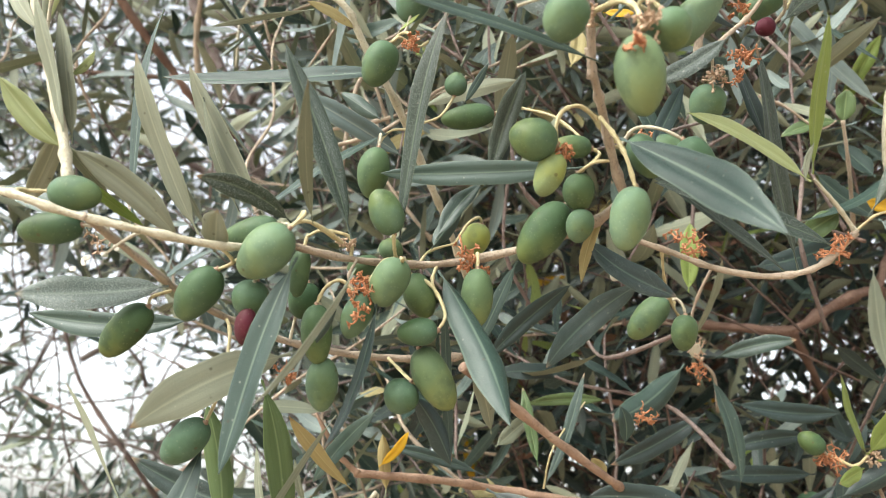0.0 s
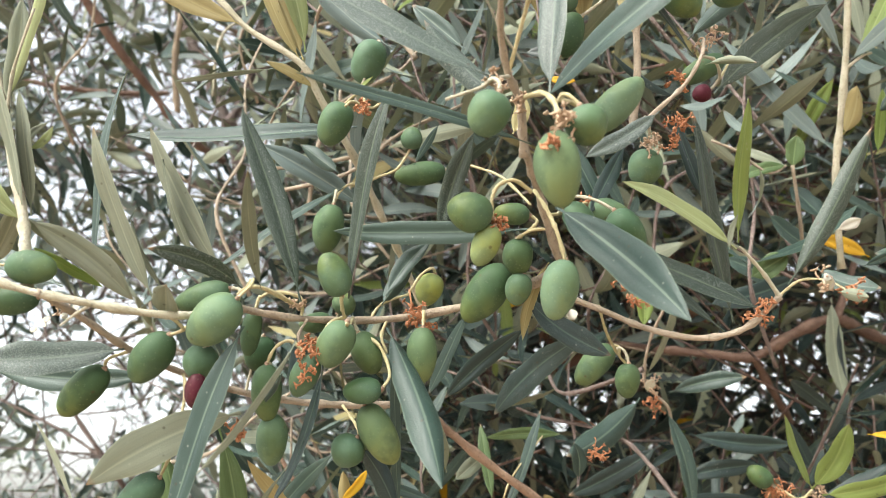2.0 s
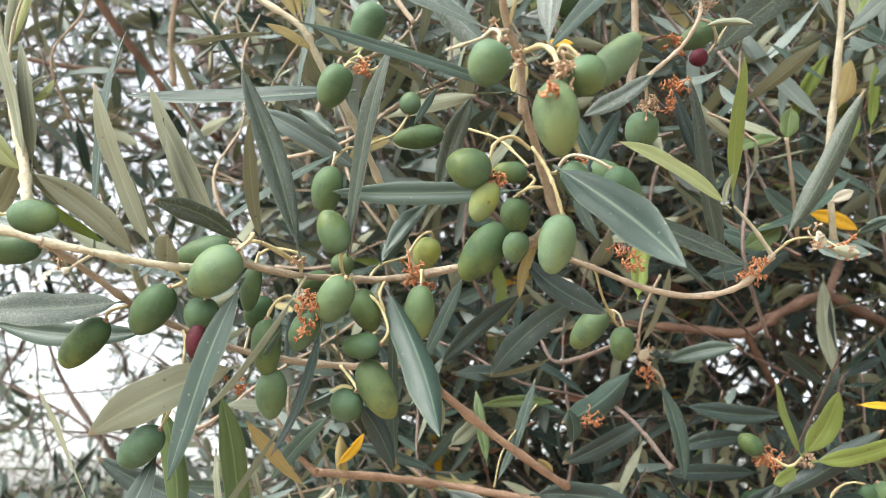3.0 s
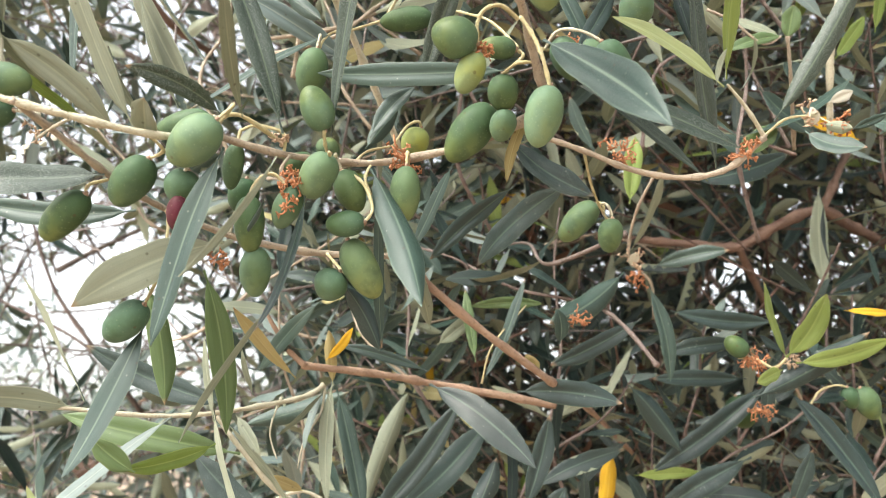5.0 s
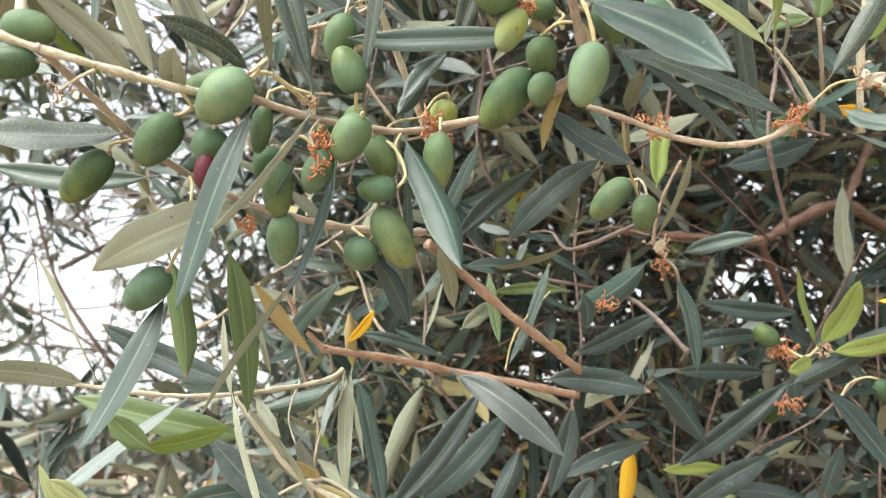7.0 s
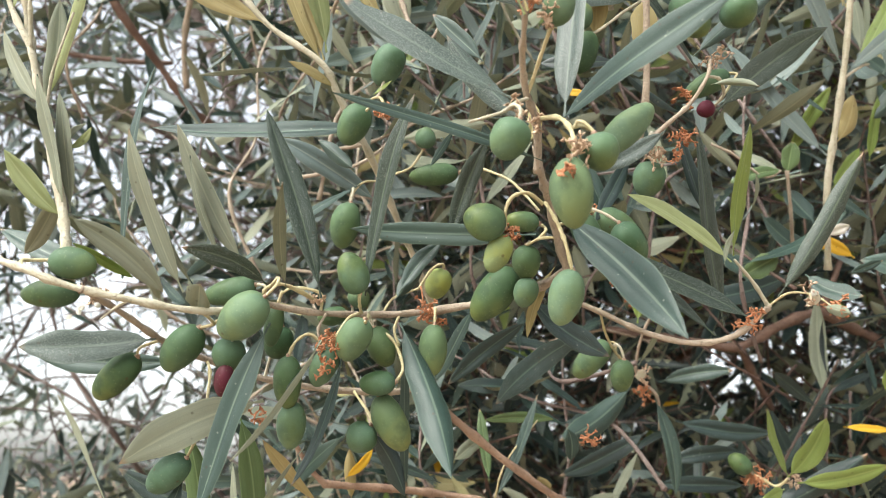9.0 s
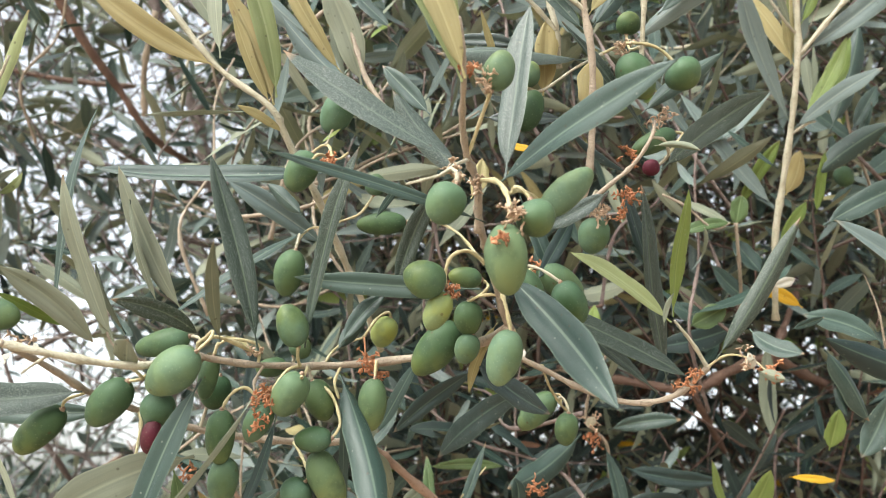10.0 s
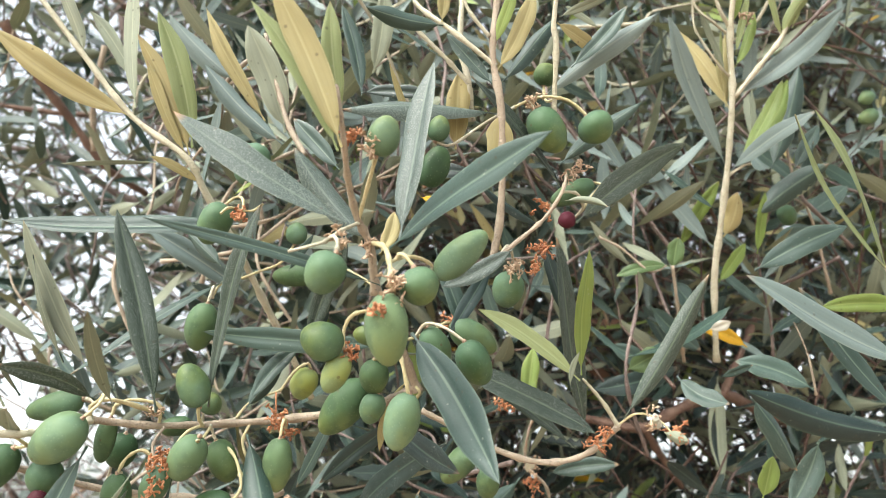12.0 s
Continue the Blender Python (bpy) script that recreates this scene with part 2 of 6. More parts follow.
def at_parent(ob, parent):
    """Keep a part at its world place under a parent that is only moved."""
    ob.parent = parent
    ob.matrix_parent_inverse = Matrix.Translation(-Vector(parent.location)) if parent.type == "EMPTY" else Matrix()
    return ob


def leaf_profile(u):
    if u < 0.07:
        return 0.09 - 0.4 * u + 0.02
    s = (u - 0.07) / 0.93
    return min(1.0, 1.10 * max(0.0, math.sin(math.pi * s ** 0.96)) ** 0.74) * (0.97 + 0.03 * math.cos(9 * s)) + 0.03 * (1 - s)


def add_leaf(bm, uvl, base, axis, side, normal, length, width, bow, sag, twist, nu, nv, thick, fold, rng):
    """One blade with an upper and an under sheet that meet at the edge; index 0 is the upper face."""
    rows = []
    wav, skew = rng.uniform(0, 6.28), rng.uniform(-0.08, 0.08)
    for i in range(nu + 1):
        u = i / nu
        mid = base + axis * (u * length) + side * (bow * 4 * u * (1 - u)) + normal * (sag * 4 * u * (1 - u) + 0.01 * length * math.sin(7 * u + wav) * u)
        a = twist * (u - 0.4)
        s = side * math.cos(a) + normal * math.sin(a)
        n = normal * math.cos(a) - side * math.sin(a)
        w = width * 0.5 * leaf_profile(u)
        up, dn = [], []
        for j in range(nv + 1):
            v = -1 + 2 * j / nv
            h = fold * w * (abs(v) ** 1.15) - 0.5 * abs(fold) * w * max(0.0, abs(v) - 0.72) * 4
            q = mid + s * (v * w * (1 + 0.05 * math.sin(11 * u + wav + 2 * v) + skew * v)) + n * (h + 0.10 * w * math.sin(8 * u + wav * 2) * v)
            t = thick * (1 - v * v) * (1.0 if u > 0.07 else 1.6)
            up.append((bm.verts.new(q + n * t * 0.5), v, u))
            dn.append((bm.verts.new(q - n * t * 0.5 - n * (0.00018 if abs(v) < 0.1 else 0)), v, u))
        rows.append((up, dn))
    for i in range(nu):
        for k, flip in ((0, False), (1, True)):
            r0, r1 = rows[i][k], rows[i + 1][k]
            for j in range(nv):
                quad = [r0[j], r0[j + 1], r1[j + 1], r1[j]]
                if flip:
                    quad.reverse()
                f = bm.faces.new([q[0] for q in quad])
                f.material_index = k
                for lp, q in zip(f.loops, quad):
                    lp[uvl].uv = (q[1], q[2])


def leaf(parent, base, tip, width, roll=0.0, bow=0.0, kind="top", sag=0.0):
    """A single leaf from its stalk to its tip. roll: degrees that the blade turns about its own length."""
    base, tip = Vector(base), Vector(tip)
    rng = random.Random(int(abs(base.x * 7919 + base.z * 104729 + tip.x * 1299709) * 1e4) % 100003)
    axis = tip - base
    length = axis.length
    axis.normalize()
    facing = Vector((0, -math.cos(radians(TILT)), -math.sin(radians(TILT))))
    n0 = (facing - axis * facing.dot(axis)).normalized()
    s0 = axis.cross(n0).normalized()
    if roll == 0 and width > 0.0075 and kind in ("top", "shade_dark", "skylit", "fresh", "dusty"):
        roll = 20 if (Matrix.Rotation(0.5, 3, axis) @ n0).z > n0.z else -20
        width *= 0.90
    rot = Matrix.Rotation(radians(roll), 3, axis)
    bm = bmesh.new()
    uvl = bm.loops.layers.uv.new("UVMap")
    n, s = rot @ n0, rot @ s0
    bowv = s0 * bow
    add_leaf(bm, uvl, Vector((0, 0, 0)), axis, s, n, length, width, bowv.dot(s), bowv.dot(n) + sag, rng.uniform(-0.38, 0.38), 14, 6, 0.00045, rng.choice((-0.35, 0.2, 0.35, 0.45, 0.55)), rng)
    return at_leaf(part("leaf", bm, [LEAF[kind], LEAF[BACK[kind]]]), parent, base)


def at_leaf(ob, parent, where):
    ob.parent = parent
    ob.location = Vector(where) - parent.location
    return ob


def smooth_path(pts, per=6):
    pts = [Vector(p) for p in pts]
    out = []
    for i in range(len(pts) - 1):
        p0, p1, p2, p3 = pts[max(i - 1, 0)], pts[i], pts[i + 1], pts[min(i + 2, len(pts) - 1)]
        for k in range(per):
            t = k / per
            out.append(0.5 * ((2 * p1) + (p2 - p0) * t + (2 * p0 - 5 * p1 + 4 * p2 - p3) * t * t + (3 * p1 - p0 - 3 * p2 + p3) * t ** 3))
    out.append(pts[-1])
    return out


def tube(bm, path, r0, r1, seg=7, knobs=0.0, rng=random, joints=0):
    rings = []
    for i, p in enumerate(path):
        d = (path[min(i + 1, len(path) - 1)] - path[max(i - 1, 0)]).normalized()
        x = d.orthogonal().normalized() if i == 0 else (x - d * x.dot(d)).normalized()
        y = d.cross(x)
        u = i / max(1, len(path) - 1)
        r = (r0 + (r1 - r0) * u) * (1.0 if not joints or i % joints else 1.28) * (1 + knobs * rng.uniform(-1, 1.4))
        rings.append([bm.verts.new(p + (x * math.cos(a) + y * math.sin(a)) * r * (1 + knobs * 0.6 * rng.uniform(-1, 1))) for a in (6.2832 * k / seg for k in range(seg))])
    for a, b in zip(rings, rings[1:]):
        for k in range(seg):
            bm.faces.new((a[k], a[(k + 1) % seg], b[(k + 1) % seg], b[k]))
    bm.faces.new(list(reversed(rings[0])))
    bm.faces.new(rings[-1])


STEMS, STALK_ENDS, FRUIT = [], [], []


def twig(parent, name, pts, r0, r1, kind="twig"):
    """A tapering, slightly knotted stem through a few points."""
    o = Vector(pts[0])
    rng = random.Random(int(abs(o.x * 7919 + o.z * 104729) * 1e4) % 100003)
    bm = bmesh.new()
    path = smooth_path(pts)
    if name in ("stem", "stalk"):
        STEMS.extend((parent, p) for p in path[:: 2 if name == "stem" else 1])
    if name == "stalk":
        STALK_ENDS.extend((path[0], path[-1]))
    tube(bm, [p - o for p in path], r0, r1, 8, 0.11, rng, 5)
    return at_leaf(part(name, bm, WOOD[kind]), parent, o)


def olive(parent, stem, tip, width, kind="green"):
    """A fruit: egg-shaped, blunt at the stalk, drawn out a little at the tip."""
    stem, tip = Vector(stem), Vector(tip)
    rng = random.Random(int(abs(stem.x * 7919 + stem.z * 104729) * 1e4) % 100003)
    axis = tip - stem
    length = axis.length
    width *= 0.94
    axis.normalize()
    x = axis.orthogonal().normalized()
    y = axis.cross(x)
    bm = bmesh.new()
    uvl = bm.loops.layers.uv.new("UVMap")
    ph, q = rng.uniform(0, 6.28), rng.uniform(-0.05, 0.05)
    rings, nu, nv = [], 18, 26
    for i in range(1, nu):
        a = math.pi * i / nu
        z = (1 - math.cos(a)) / 2
        r = math.sin(a) ** 0.90 * (1 + 0.09 * math.cos(a) + q * math.cos(2 * a) - 0.05 * z ** 4)
        ring = []
        for k in range(nv):
            b = 2 * math.pi * k / nv
            rr = r * width / 2 * (1 + 0.024 * math.sin(2 * b + ph) + 0.018 * math.sin(3 * b + 5 * z + ph) + 0.010 * math.sin(5 * b - 9 * z + 2 * ph))
            ring.append(bm.verts.new(axis * (z * length) + (x * math.cos(b) + y * math.sin(b)) * rr + x * (0.03 * width * math.sin(a))))
        rings.append(ring)
    top = bm.verts.new(axis * 0.0004)
    bot = bm.verts.new(axis * (length + 0.0001))
    for k in range(nv):
        j = (k + 1) % nv
        bm.faces.new((top, rings[0][j], rings[0][k]))
        bm.faces.new((bot, rings[-1][k], rings[-1][j]))
        for a, b in zip(rings, rings[1:]):
            bm.faces.new((a[k], a[j], b[j], b[k]))
    bmesh.ops.recalc_face_normals(bm, faces=bm.faces[:])
    for f in bm.faces:
        for lp in f.loops:
            lp[uvl].uv = (0.5, lp.vert.co.dot(axis) / length)
    ob = at_leaf(part("olive", bm, SKIN[kind]), parent, stem)
    cap = bmesh.new()
    tube(cap, [axis * -0.0009, axis * -0.0003, axis * 0.0002, axis * 0.0005], 0.0005, 0.0012, 9, 0.25, rng)
    part("calyx", cap, WOOD["wood"], ob, "small dry brown calyx")
    FRUIT.append((parent, stem, axis))
    return ob


def dried_cluster(parent, where, size, n, kind="dry"):
    """A withered flower truss: a tangle of short crooked stalks with small knobs."""
    o = Vector(where)
    size = size * 0.78
    rng = random.Random(int(abs(o.x * 7919 + o.z * 104729) * 1e4) % 100003)
    bm = bmesh.new()
    for i in range(n):
        p = Vector([rng.gauss(0, size * 0.22) for k in range(3)])
        path = [p]
        d = Vector([rng.gauss(0, 1) for k in range(3)]).normalized()
        for k in range(4):
            d = (d + Vector([rng.gauss(0, 0.38) for j in range(3)])).normalized()
            path.append(path[-1] + d * size * 0.11)
        tube(bm, path, 0.00040, 0.00026, 5, 0.25, rng)
        x = d.orthogonal().normalized()
        lobes = rng.randint(3, 5)
        for k in range(lobes):
            out = (Matrix.Rotation(6.283 * k / lobes + rng.uniform(-0.4, 0.4), 3, d) @ x + d * rng.uniform(0.2, 1.3)).normalized()
            wide = out.cross(d).normalized() * rng.uniform(0.0004, 0.0008)
            ln = rng.uniform(0.0011, 0.0024)
            p0, p1 = path[-1], path[-1] + out * ln
            m = p0.lerp(p1, 0.55) + d * 0.0003
            edge = [bm.verts.new(q) for q in (p0, m + wide, p1, m - wide)]
            under = [bm.verts.new(q - d * 0.00022) for q in (p0, m + wide * 0.9, p1, m - wide * 0.9)]
            bm.faces.new(edge)
            bm.faces.new(under[::-1])
            for j in range(4):
                bm.faces.new((edge[j], under[j], under[(j + 1) % 4], edge[(j + 1) % 4]))
    return at_leaf(part("dried_flower_truss", bm, WOOD[kind]), parent, o)


# ---- the near branches: stems, leaves and fruit ----
main = thing("olive_branch", "slender olive branch hung with green olives and narrow grey-green leaves", "branch", (0.0606, 0.2121, 1.6045), "fruiting olive branches")
twig(main, "stem", [(-0.1278, 0.1751, 1.5891), (-0.1190, 0.1729, 1.5862), (-0.1055, 0.1745, 1.5817), (-0.0878, 0.1807, 1.5792), (-0.0674, 0.1915, 1.5785), (-0.0569, 0.2035, 1.5832), (-0.0502, 0.2097, 1.5864)], 0.00110, 0.00120, "pale")
twig(main, "stem", [(-0.0512, 0.2097, 1.5865), (-0.0323, 0.2253, 1.5872), (-0.0021, 0.2444, 1.5925), (0.0313, 0.2371, 1.5964), (0.0519, 0.2248, 1.5999), (0.0627, 0.2121, 1.6045)], 0.00125, 0.00170, "twig")
twig(main, "stem", [(-0.1005, 0.1749, 1.5807), (-0.0962, 0.1918, 1.5786), (-0.0865, 0.2158, 1.5720), (-0.0777, 0.2380, 1.5698), (-0.0582, 0.2557, 1.5653), (-0.0312, 0.2721, 1.5637), (-0.0057, 0.2821, 1.5649), (0.0076, 0.2914, 1.5682)], 0.00100, 0.00160, "twig")
leaf(main, (-0.0882, 0.2103, 1.5723), (-0.1289, 0.1973, 1.5656), 0.0130, 39, -0.0015, "dusty")
leaf(main, (-0.0884, 0.2384, 1.5692), (-0.1491, 0.2381, 1.5716), 0.0103, 0, -0.0030, "top")
leaf(main, (-0.0500, 0.2229, 1.5529), (-0.0986, 0.2221, 1.5289), 0.0140, -0, 0.0031, "under")
leaf(main, (-0.0444, 0.1954, 1.5762), (-0.0636, 0.2061, 1.5140), 0.0109, 26, 0.0018, "top")
leaf(main, (-0.0249, 0.1842, 1.5685), (-0.0489, 0.1813, 1.5302), 0.0028, -43, -0.0017, "under")
leaf(main, (-0.0707, 0.1985, 1.5795), (-0.0648, 0.1800, 1.5850), 0.0088, 0, 0.0000, "under")
leaf(main, (-0.0496, 0.2064, 1.5926), (-0.0752, 0.1860, 1.5992), 0.0071, 0, 0.0030, "scurfy")
leaf(main, (-0.0418, 0.2030, 1.5907), (-0.0353, 0.1520, 1.6094), 0.0046, 43, -0.0018, "under")
leaf(main, (-0.0309, 0.2151, 1.5905), (-0.0588, 0.2104, 1.6678), 0.0108, 43, 0.0013, "scurfy")
leaf(main, (-0.0671, 0.2387, 1.6089), (-0.0966, 0.2187, 1.6640), 0.0108, -23, -0.0023, "under")
leaf(main, (-0.0778, 0.2387, 1.6117), (-0.0900, 0.2178, 1.6490), 0.0062, -43, -0.0013, "under")
leaf(main, (-0.0803, 0.2089, 1.5894), (-0.0989, 0.1830, 1.6420), 0.0101, -27, -0.0023, "under")
leaf(main, (-0.0805, 0.2176, 1.5946), (-0.0909, 0.2036, 1.6168), 0.0044, -43, -0.0008, "under")
leaf(main, (-0.1160, 0.2367, 1.6016), (-0.1090, 0.2136, 1.6874), 0.0083, -43, -0.0032, "top")
leaf(main, (-0.0152, 0.2250, 1.5948), (0.0019, 0.1847, 1.6623), 0.0092, -43, -0.0025, "scurfy")
leaf(main, (-0.0225, 0.2505, 1.6540), (-0.0683, 0.2253, 1.6044), 0.0053, 43, 0.0014, "top")
leaf(main, (0.0520, 0.2216, 1.6216), (-0.0243, 0.2355, 1.6266), 0.0094, 8, -0.0009, "top")
leaf(main, (-0.0169, 0.2762, 1.6558), (-0.0662, 0.2634, 1.6826), 0.0110, 18, 0.0012, "skylit")
twig(main, "stub", [(-0.0894, 0.1861, 1.5805), (-0.0938, 0.1850, 1.5765), (-0.0969, 0.1844, 1.5730)], 0.00055, 0.00030, "pale")
leaf(main, (-0.0176, 0.2383, 1.6767), (-0.1134, 0.2333, 1.6687), 0.0119, 43, -0.0019, "top")
leaf(main, (-0.0015, 0.2359, 1.5867), (0.0194, 0.2028, 1.5272), 0.0118, -28, -0.0023, "top")
leaf(main, (0.0007, 0.2492, 1.5801), (0.0033, 0.2663, 1.5229), 0.0058, -43, 0.0009, "top")
leaf(main, (-0.0216, 0.2164, 1.5685), (-0.0382, 0.2291, 1.5230), 0.0054, 43, -0.0027, "shade_dark")
leaf(main, (-0.0260, 0.2900, 1.5460), (-0.0575, 0.3200, 1.5185), 0.0086, 0, 0.0015, "top")
leaf(main, (-0.0111, 0.2472, 1.5446), (0.0029, 0.2565, 1.5205), 0.0089, -0, -0.0013, "shade_dark")
leaf(main, (-0.0463, 0.2278, 1.5538), (-0.0333, 0.2078, 1.5634), 0.0024, -43, 0.0000, "top")
leaf(main, (-0.0025, 0.2363, 1.5994), (0.0146, 0.2376, 1.6230), 0.0079, -0, -0.0014, "top")
leaf(main, (-0.0044, 0.2423, 1.5979), (0.0077, 0.2452, 1.6174), 0.0066, -0, 0.0000, "top")
leaf(main, (0.0180, 0.2371, 1.6241), (0.0320, 0.2214, 1.6636), 0.0086, -0, -0.0014, "scurfy")
leaf(main, (0.0158, 0.2380, 1.6220), (0.0236, 0.2295, 1.6433), 0.0076, -0, 0.0014, "shade_dark")
leaf(main, (0.0509, 0.2309, 1.5979), (0.0816, 0.2290, 1.5745), 0.0108, -0, 0.0026, "shade_dark")
leaf(main, (0.0593, 0.2214, 1.6082), (0.0502, 0.2371, 1.5822), 0.0042, 6, 0.0021, "tan")
leaf(main, (0.0779, 0.2506, 1.5880), (0.0417, 0.2781, 1.5601), 0.0124, 0, 0.0033, "shade_dark")
leaf(main, (0.0610, 0.2980, 1.6047), (0.0214, 0.3211, 1.5743), 0.0091, 4, 0.0016, "shade_dark")
leaf(main, (0.0308, 0.2669, 1.6025), (0.0139, 0.2904, 1.5706), 0.0071, 38, 0.0000, "top")
olive(main, (-0.1156, 0.1815, 1.5917), (-0.1005, 0.1820, 1.5900), 0.0113, "green")
olive(main, (-0.1057, 0.1850, 1.5824), (-0.1247, 0.1859, 1.5807), 0.0102, "dark")
olive(main, (-0.0947, 0.2128, 1.5660), (-0.1092, 0.2187, 1.5515), 0.0127, "green")
olive(main, (-0.0710, 0.2035, 1.5754), (-0.0826, 0.2094, 1.5609), 0.0132, "green")
olive(main, (-0.0468, 0.1928, 1.5846), (-0.0617, 0.1980, 1.5718), 0.0154, "light")
olive(main, (-0.0545, 0.2088, 1.5933), (-0.0734, 0.2111, 1.5881), 0.0107, "green")
olive(main, (-0.0586, 0.2047, 1.5720), (-0.0619, 0.2090, 1.5613), 0.0121, "dark")
olive(main, (-0.0598, 0.2040, 1.5628), (-0.0616, 0.2083, 1.5521), 0.0070, "red")
olive(main, (-0.0478, 0.2196, 1.5886), (-0.0505, 0.2256, 1.5733), 0.0082, "green")
olive(main, (-0.0511, 0.2474, 1.5863), (-0.0537, 0.2525, 1.5733), 0.0131, "dark")
olive(main, (-0.0424, 0.2216, 1.5695), (-0.0418, 0.2290, 1.5508), 0.0116, "green")
olive(main, (-0.0403, 0.2301, 1.5534), (-0.0410, 0.2368, 1.5364), 0.0117, "green")
olive(main, (-0.0779, 0.2313, 1.5321), (-0.0916, 0.2360, 1.5206), 0.0130, "dark")
olive(main, (-0.0254, 0.2203, 1.5725), (-0.0323, 0.2256, 1.5590), 0.0104, "green")
olive(main, (-0.0137, 0.2132, 1.5825), (-0.0215, 0.2189, 1.5681), 0.0135, "light")
olive(main, (-0.0116, 0.2298, 1.5833), (-0.0048, 0.2353, 1.5691), 0.0118, "green")
olive(main, (-0.0018, 0.2244, 1.5614), (-0.0154, 0.2249, 1.5604), 0.0104, "dark")
olive(main, (-0.0082, 0.2315, 1.5570), (0.0026, 0.2391, 1.5374), 0.0139, "light")
olive(main, (-0.0110, 0.2358, 1.5462), (-0.0175, 0.2396, 1.5368), 0.0127, "dark")
olive(main, (-0.0228, 0.2350, 1.5897), (-0.0349, 0.2360, 1.5874), 0.0082, "green")
olive(main, (0.0124, 0.2286, 1.5850), (0.0121, 0.2362, 1.5658), 0.0118, "light")
olive(main, (-0.0226, 0.2485, 1.5963), (-0.0176, 0.2457, 1.6031), 0.0101, "green")
olive(main, (0.0166, 0.2706, 1.6209), (0.0116, 0.2758, 1.6079), 0.0132, "yellow")
olive(main, (-0.0254, 0.2384, 1.6397), (-0.0292, 0.2458, 1.6209), 0.0136, "green")
olive(main, (-0.0168, 0.2186, 1.5938), (-0.0231, 0.2130, 1.6082), 0.0128, "green")
olive(main, (-0.0210, 0.2249, 1.6796), (-0.0293, 0.2312, 1.6637), 0.0146, "green")
olive(main, (-0.0075, 0.2165, 1.7046), (-0.0155, 0.2228, 1.6886), 0.0147, "dark")
olive(main, (0.0210, 0.2404, 1.6567), (-0.0008, 0.2415, 1.6544), 0.0111, "green")
olive(main, (0.0049, 0.2548, 1.6752), (0.0061, 0.2510, 1.6848), 0.0103, "green")
twig(main, "stalk", [(-0.0165, 0.2259, 1.5880), (-0.0169, 0.2208, 1.5900), (-0.0169, 0.2174, 1.5932)], 0.00060, 0.00060, "straw")
twig(main, "stalk", [(-0.0136, 0.2261, 1.5874), (-0.0136, 0.2164, 1.5819), (-0.0130, 0.2073, 1.5805)], 0.00060, 0.00052, "straw")
twig(main, "stalk", [(-0.0021, 0.2444, 1.5925), (-0.0040, 0.2420, 1.5850), (-0.0016, 0.2424, 1.5784)], 0.00060, 0.00052, "straw")
twig(main, "stalk", [(-0.0155, 0.2517, 1.6562), (-0.0215, 0.2502, 1.6548), (-0.0255, 0.2507, 1.6509), (-0.0275, 0.2524, 1.6465)], 0.00052, 0.00052, "straw")
twig(main, "stalk", [(-0.0173, 0.2260, 1.5878), (-0.0211, 0.2210, 1.5842), (-0.0255, 0.2201, 1.5756)], 0.00060, 0.00052, "straw")
twig(main, "stalk", [(-0.0512, 0.2096, 1.5867), (-0.0497, 0.2057, 1.5910), (-0.0434, 0.2070, 1.5931), (-0.0344, 0.2235, 1.5919)], 0.00060, 0.00077, "straw")
twig(main, "stalk", [(-0.0323, 0.2253, 1.5872), (-0.0327, 0.2225, 1.5944), (-0.0421, 0.2190, 1.5953), (-0.0461, 0.2179, 1.5928)], 0.00069, 0.00052, "straw")
twig(main, "stalk", [(0.0087, 0.2448, 1.5939), (0.0096, 0.2454, 1.5896), (0.0124, 0.2434, 1.5890)], 0.00052, 0.00043, "dry")
twig(main, "stalk", [(-0.0949, 0.2129, 1.5659), (-0.0941, 0.2127, 1.5692), (-0.0894, 0.2157, 1.5724)], 0.00052, 0.00052, "straw")
twig(main, "stalk", [(-0.0706, 0.2035, 1.5754), (-0.0646, 0.1979, 1.5759), (-0.0674, 0.1915, 1.5785)], 0.00052, 0.00052, "straw")
twig(main, "stalk", [(-0.0302, 0.2255, 1.5867), (-0.0323, 0.2230, 1.5795), (-0.0287, 0.2230, 1.5711)], 0.00060, 0.00052, "twig")
twig(main, "stalk", [(-0.0220, 0.2743, 1.5634), (-0.0159, 0.2643, 1.5557), (-0.0105, 0.2460, 1.5476)], 0.00060, 0.00060, "straw")
twig(main, "stalk", [(0.0617, 0.2121, 1.6045), (0.0637, 0.2082, 1.6007), (0.0604, 0.2253, 1.5983)], 0.00052, 0.00052, "straw")
twig(main, "stalk", [(-0.0183, 0.2094, 1.6683), (-0.0162, 0.2130, 1.6727), (-0.0098, 0.2224, 1.6760), (-0.0059, 0.2257, 1.6811)], 0.00052, 0.00052, "straw")
twig(main, "stalk", [(0.0205, 0.2404, 1.6567), (0.0277, 0.2394, 1.6590), (0.0346, 0.2365, 1.6560), (0.0440, 0.2300, 1.6480), (0.0540, 0.2240, 1.6330)], 0.00052, 0.00052, "straw")
twig(main, "stalk", [(0.0069, 0.2451, 1.5930), (0.0073, 0.2431, 1.5983), (0.0063, 0.2448, 1.6049)], 0.00043, 0.00034, "dry")
twig(main, "stalk", [(0.0050, 0.2645, 1.6093), (-0.0054, 0.2565, 1.6027), (-0.0093, 0.2492, 1.5942)], 0.00052, 0.00052, "straw")
dried_cluster(main, (-0.0268, 0.2172, 1.5748), 0.0110, 16, "dry")
dried_cluster(main, (-0.0271, 0.2172, 1.5667), 0.0100, 14, "dry")
dried_cluster(main, (0.0095, 0.2386, 1.5933), 0.0100, 16, "dry")
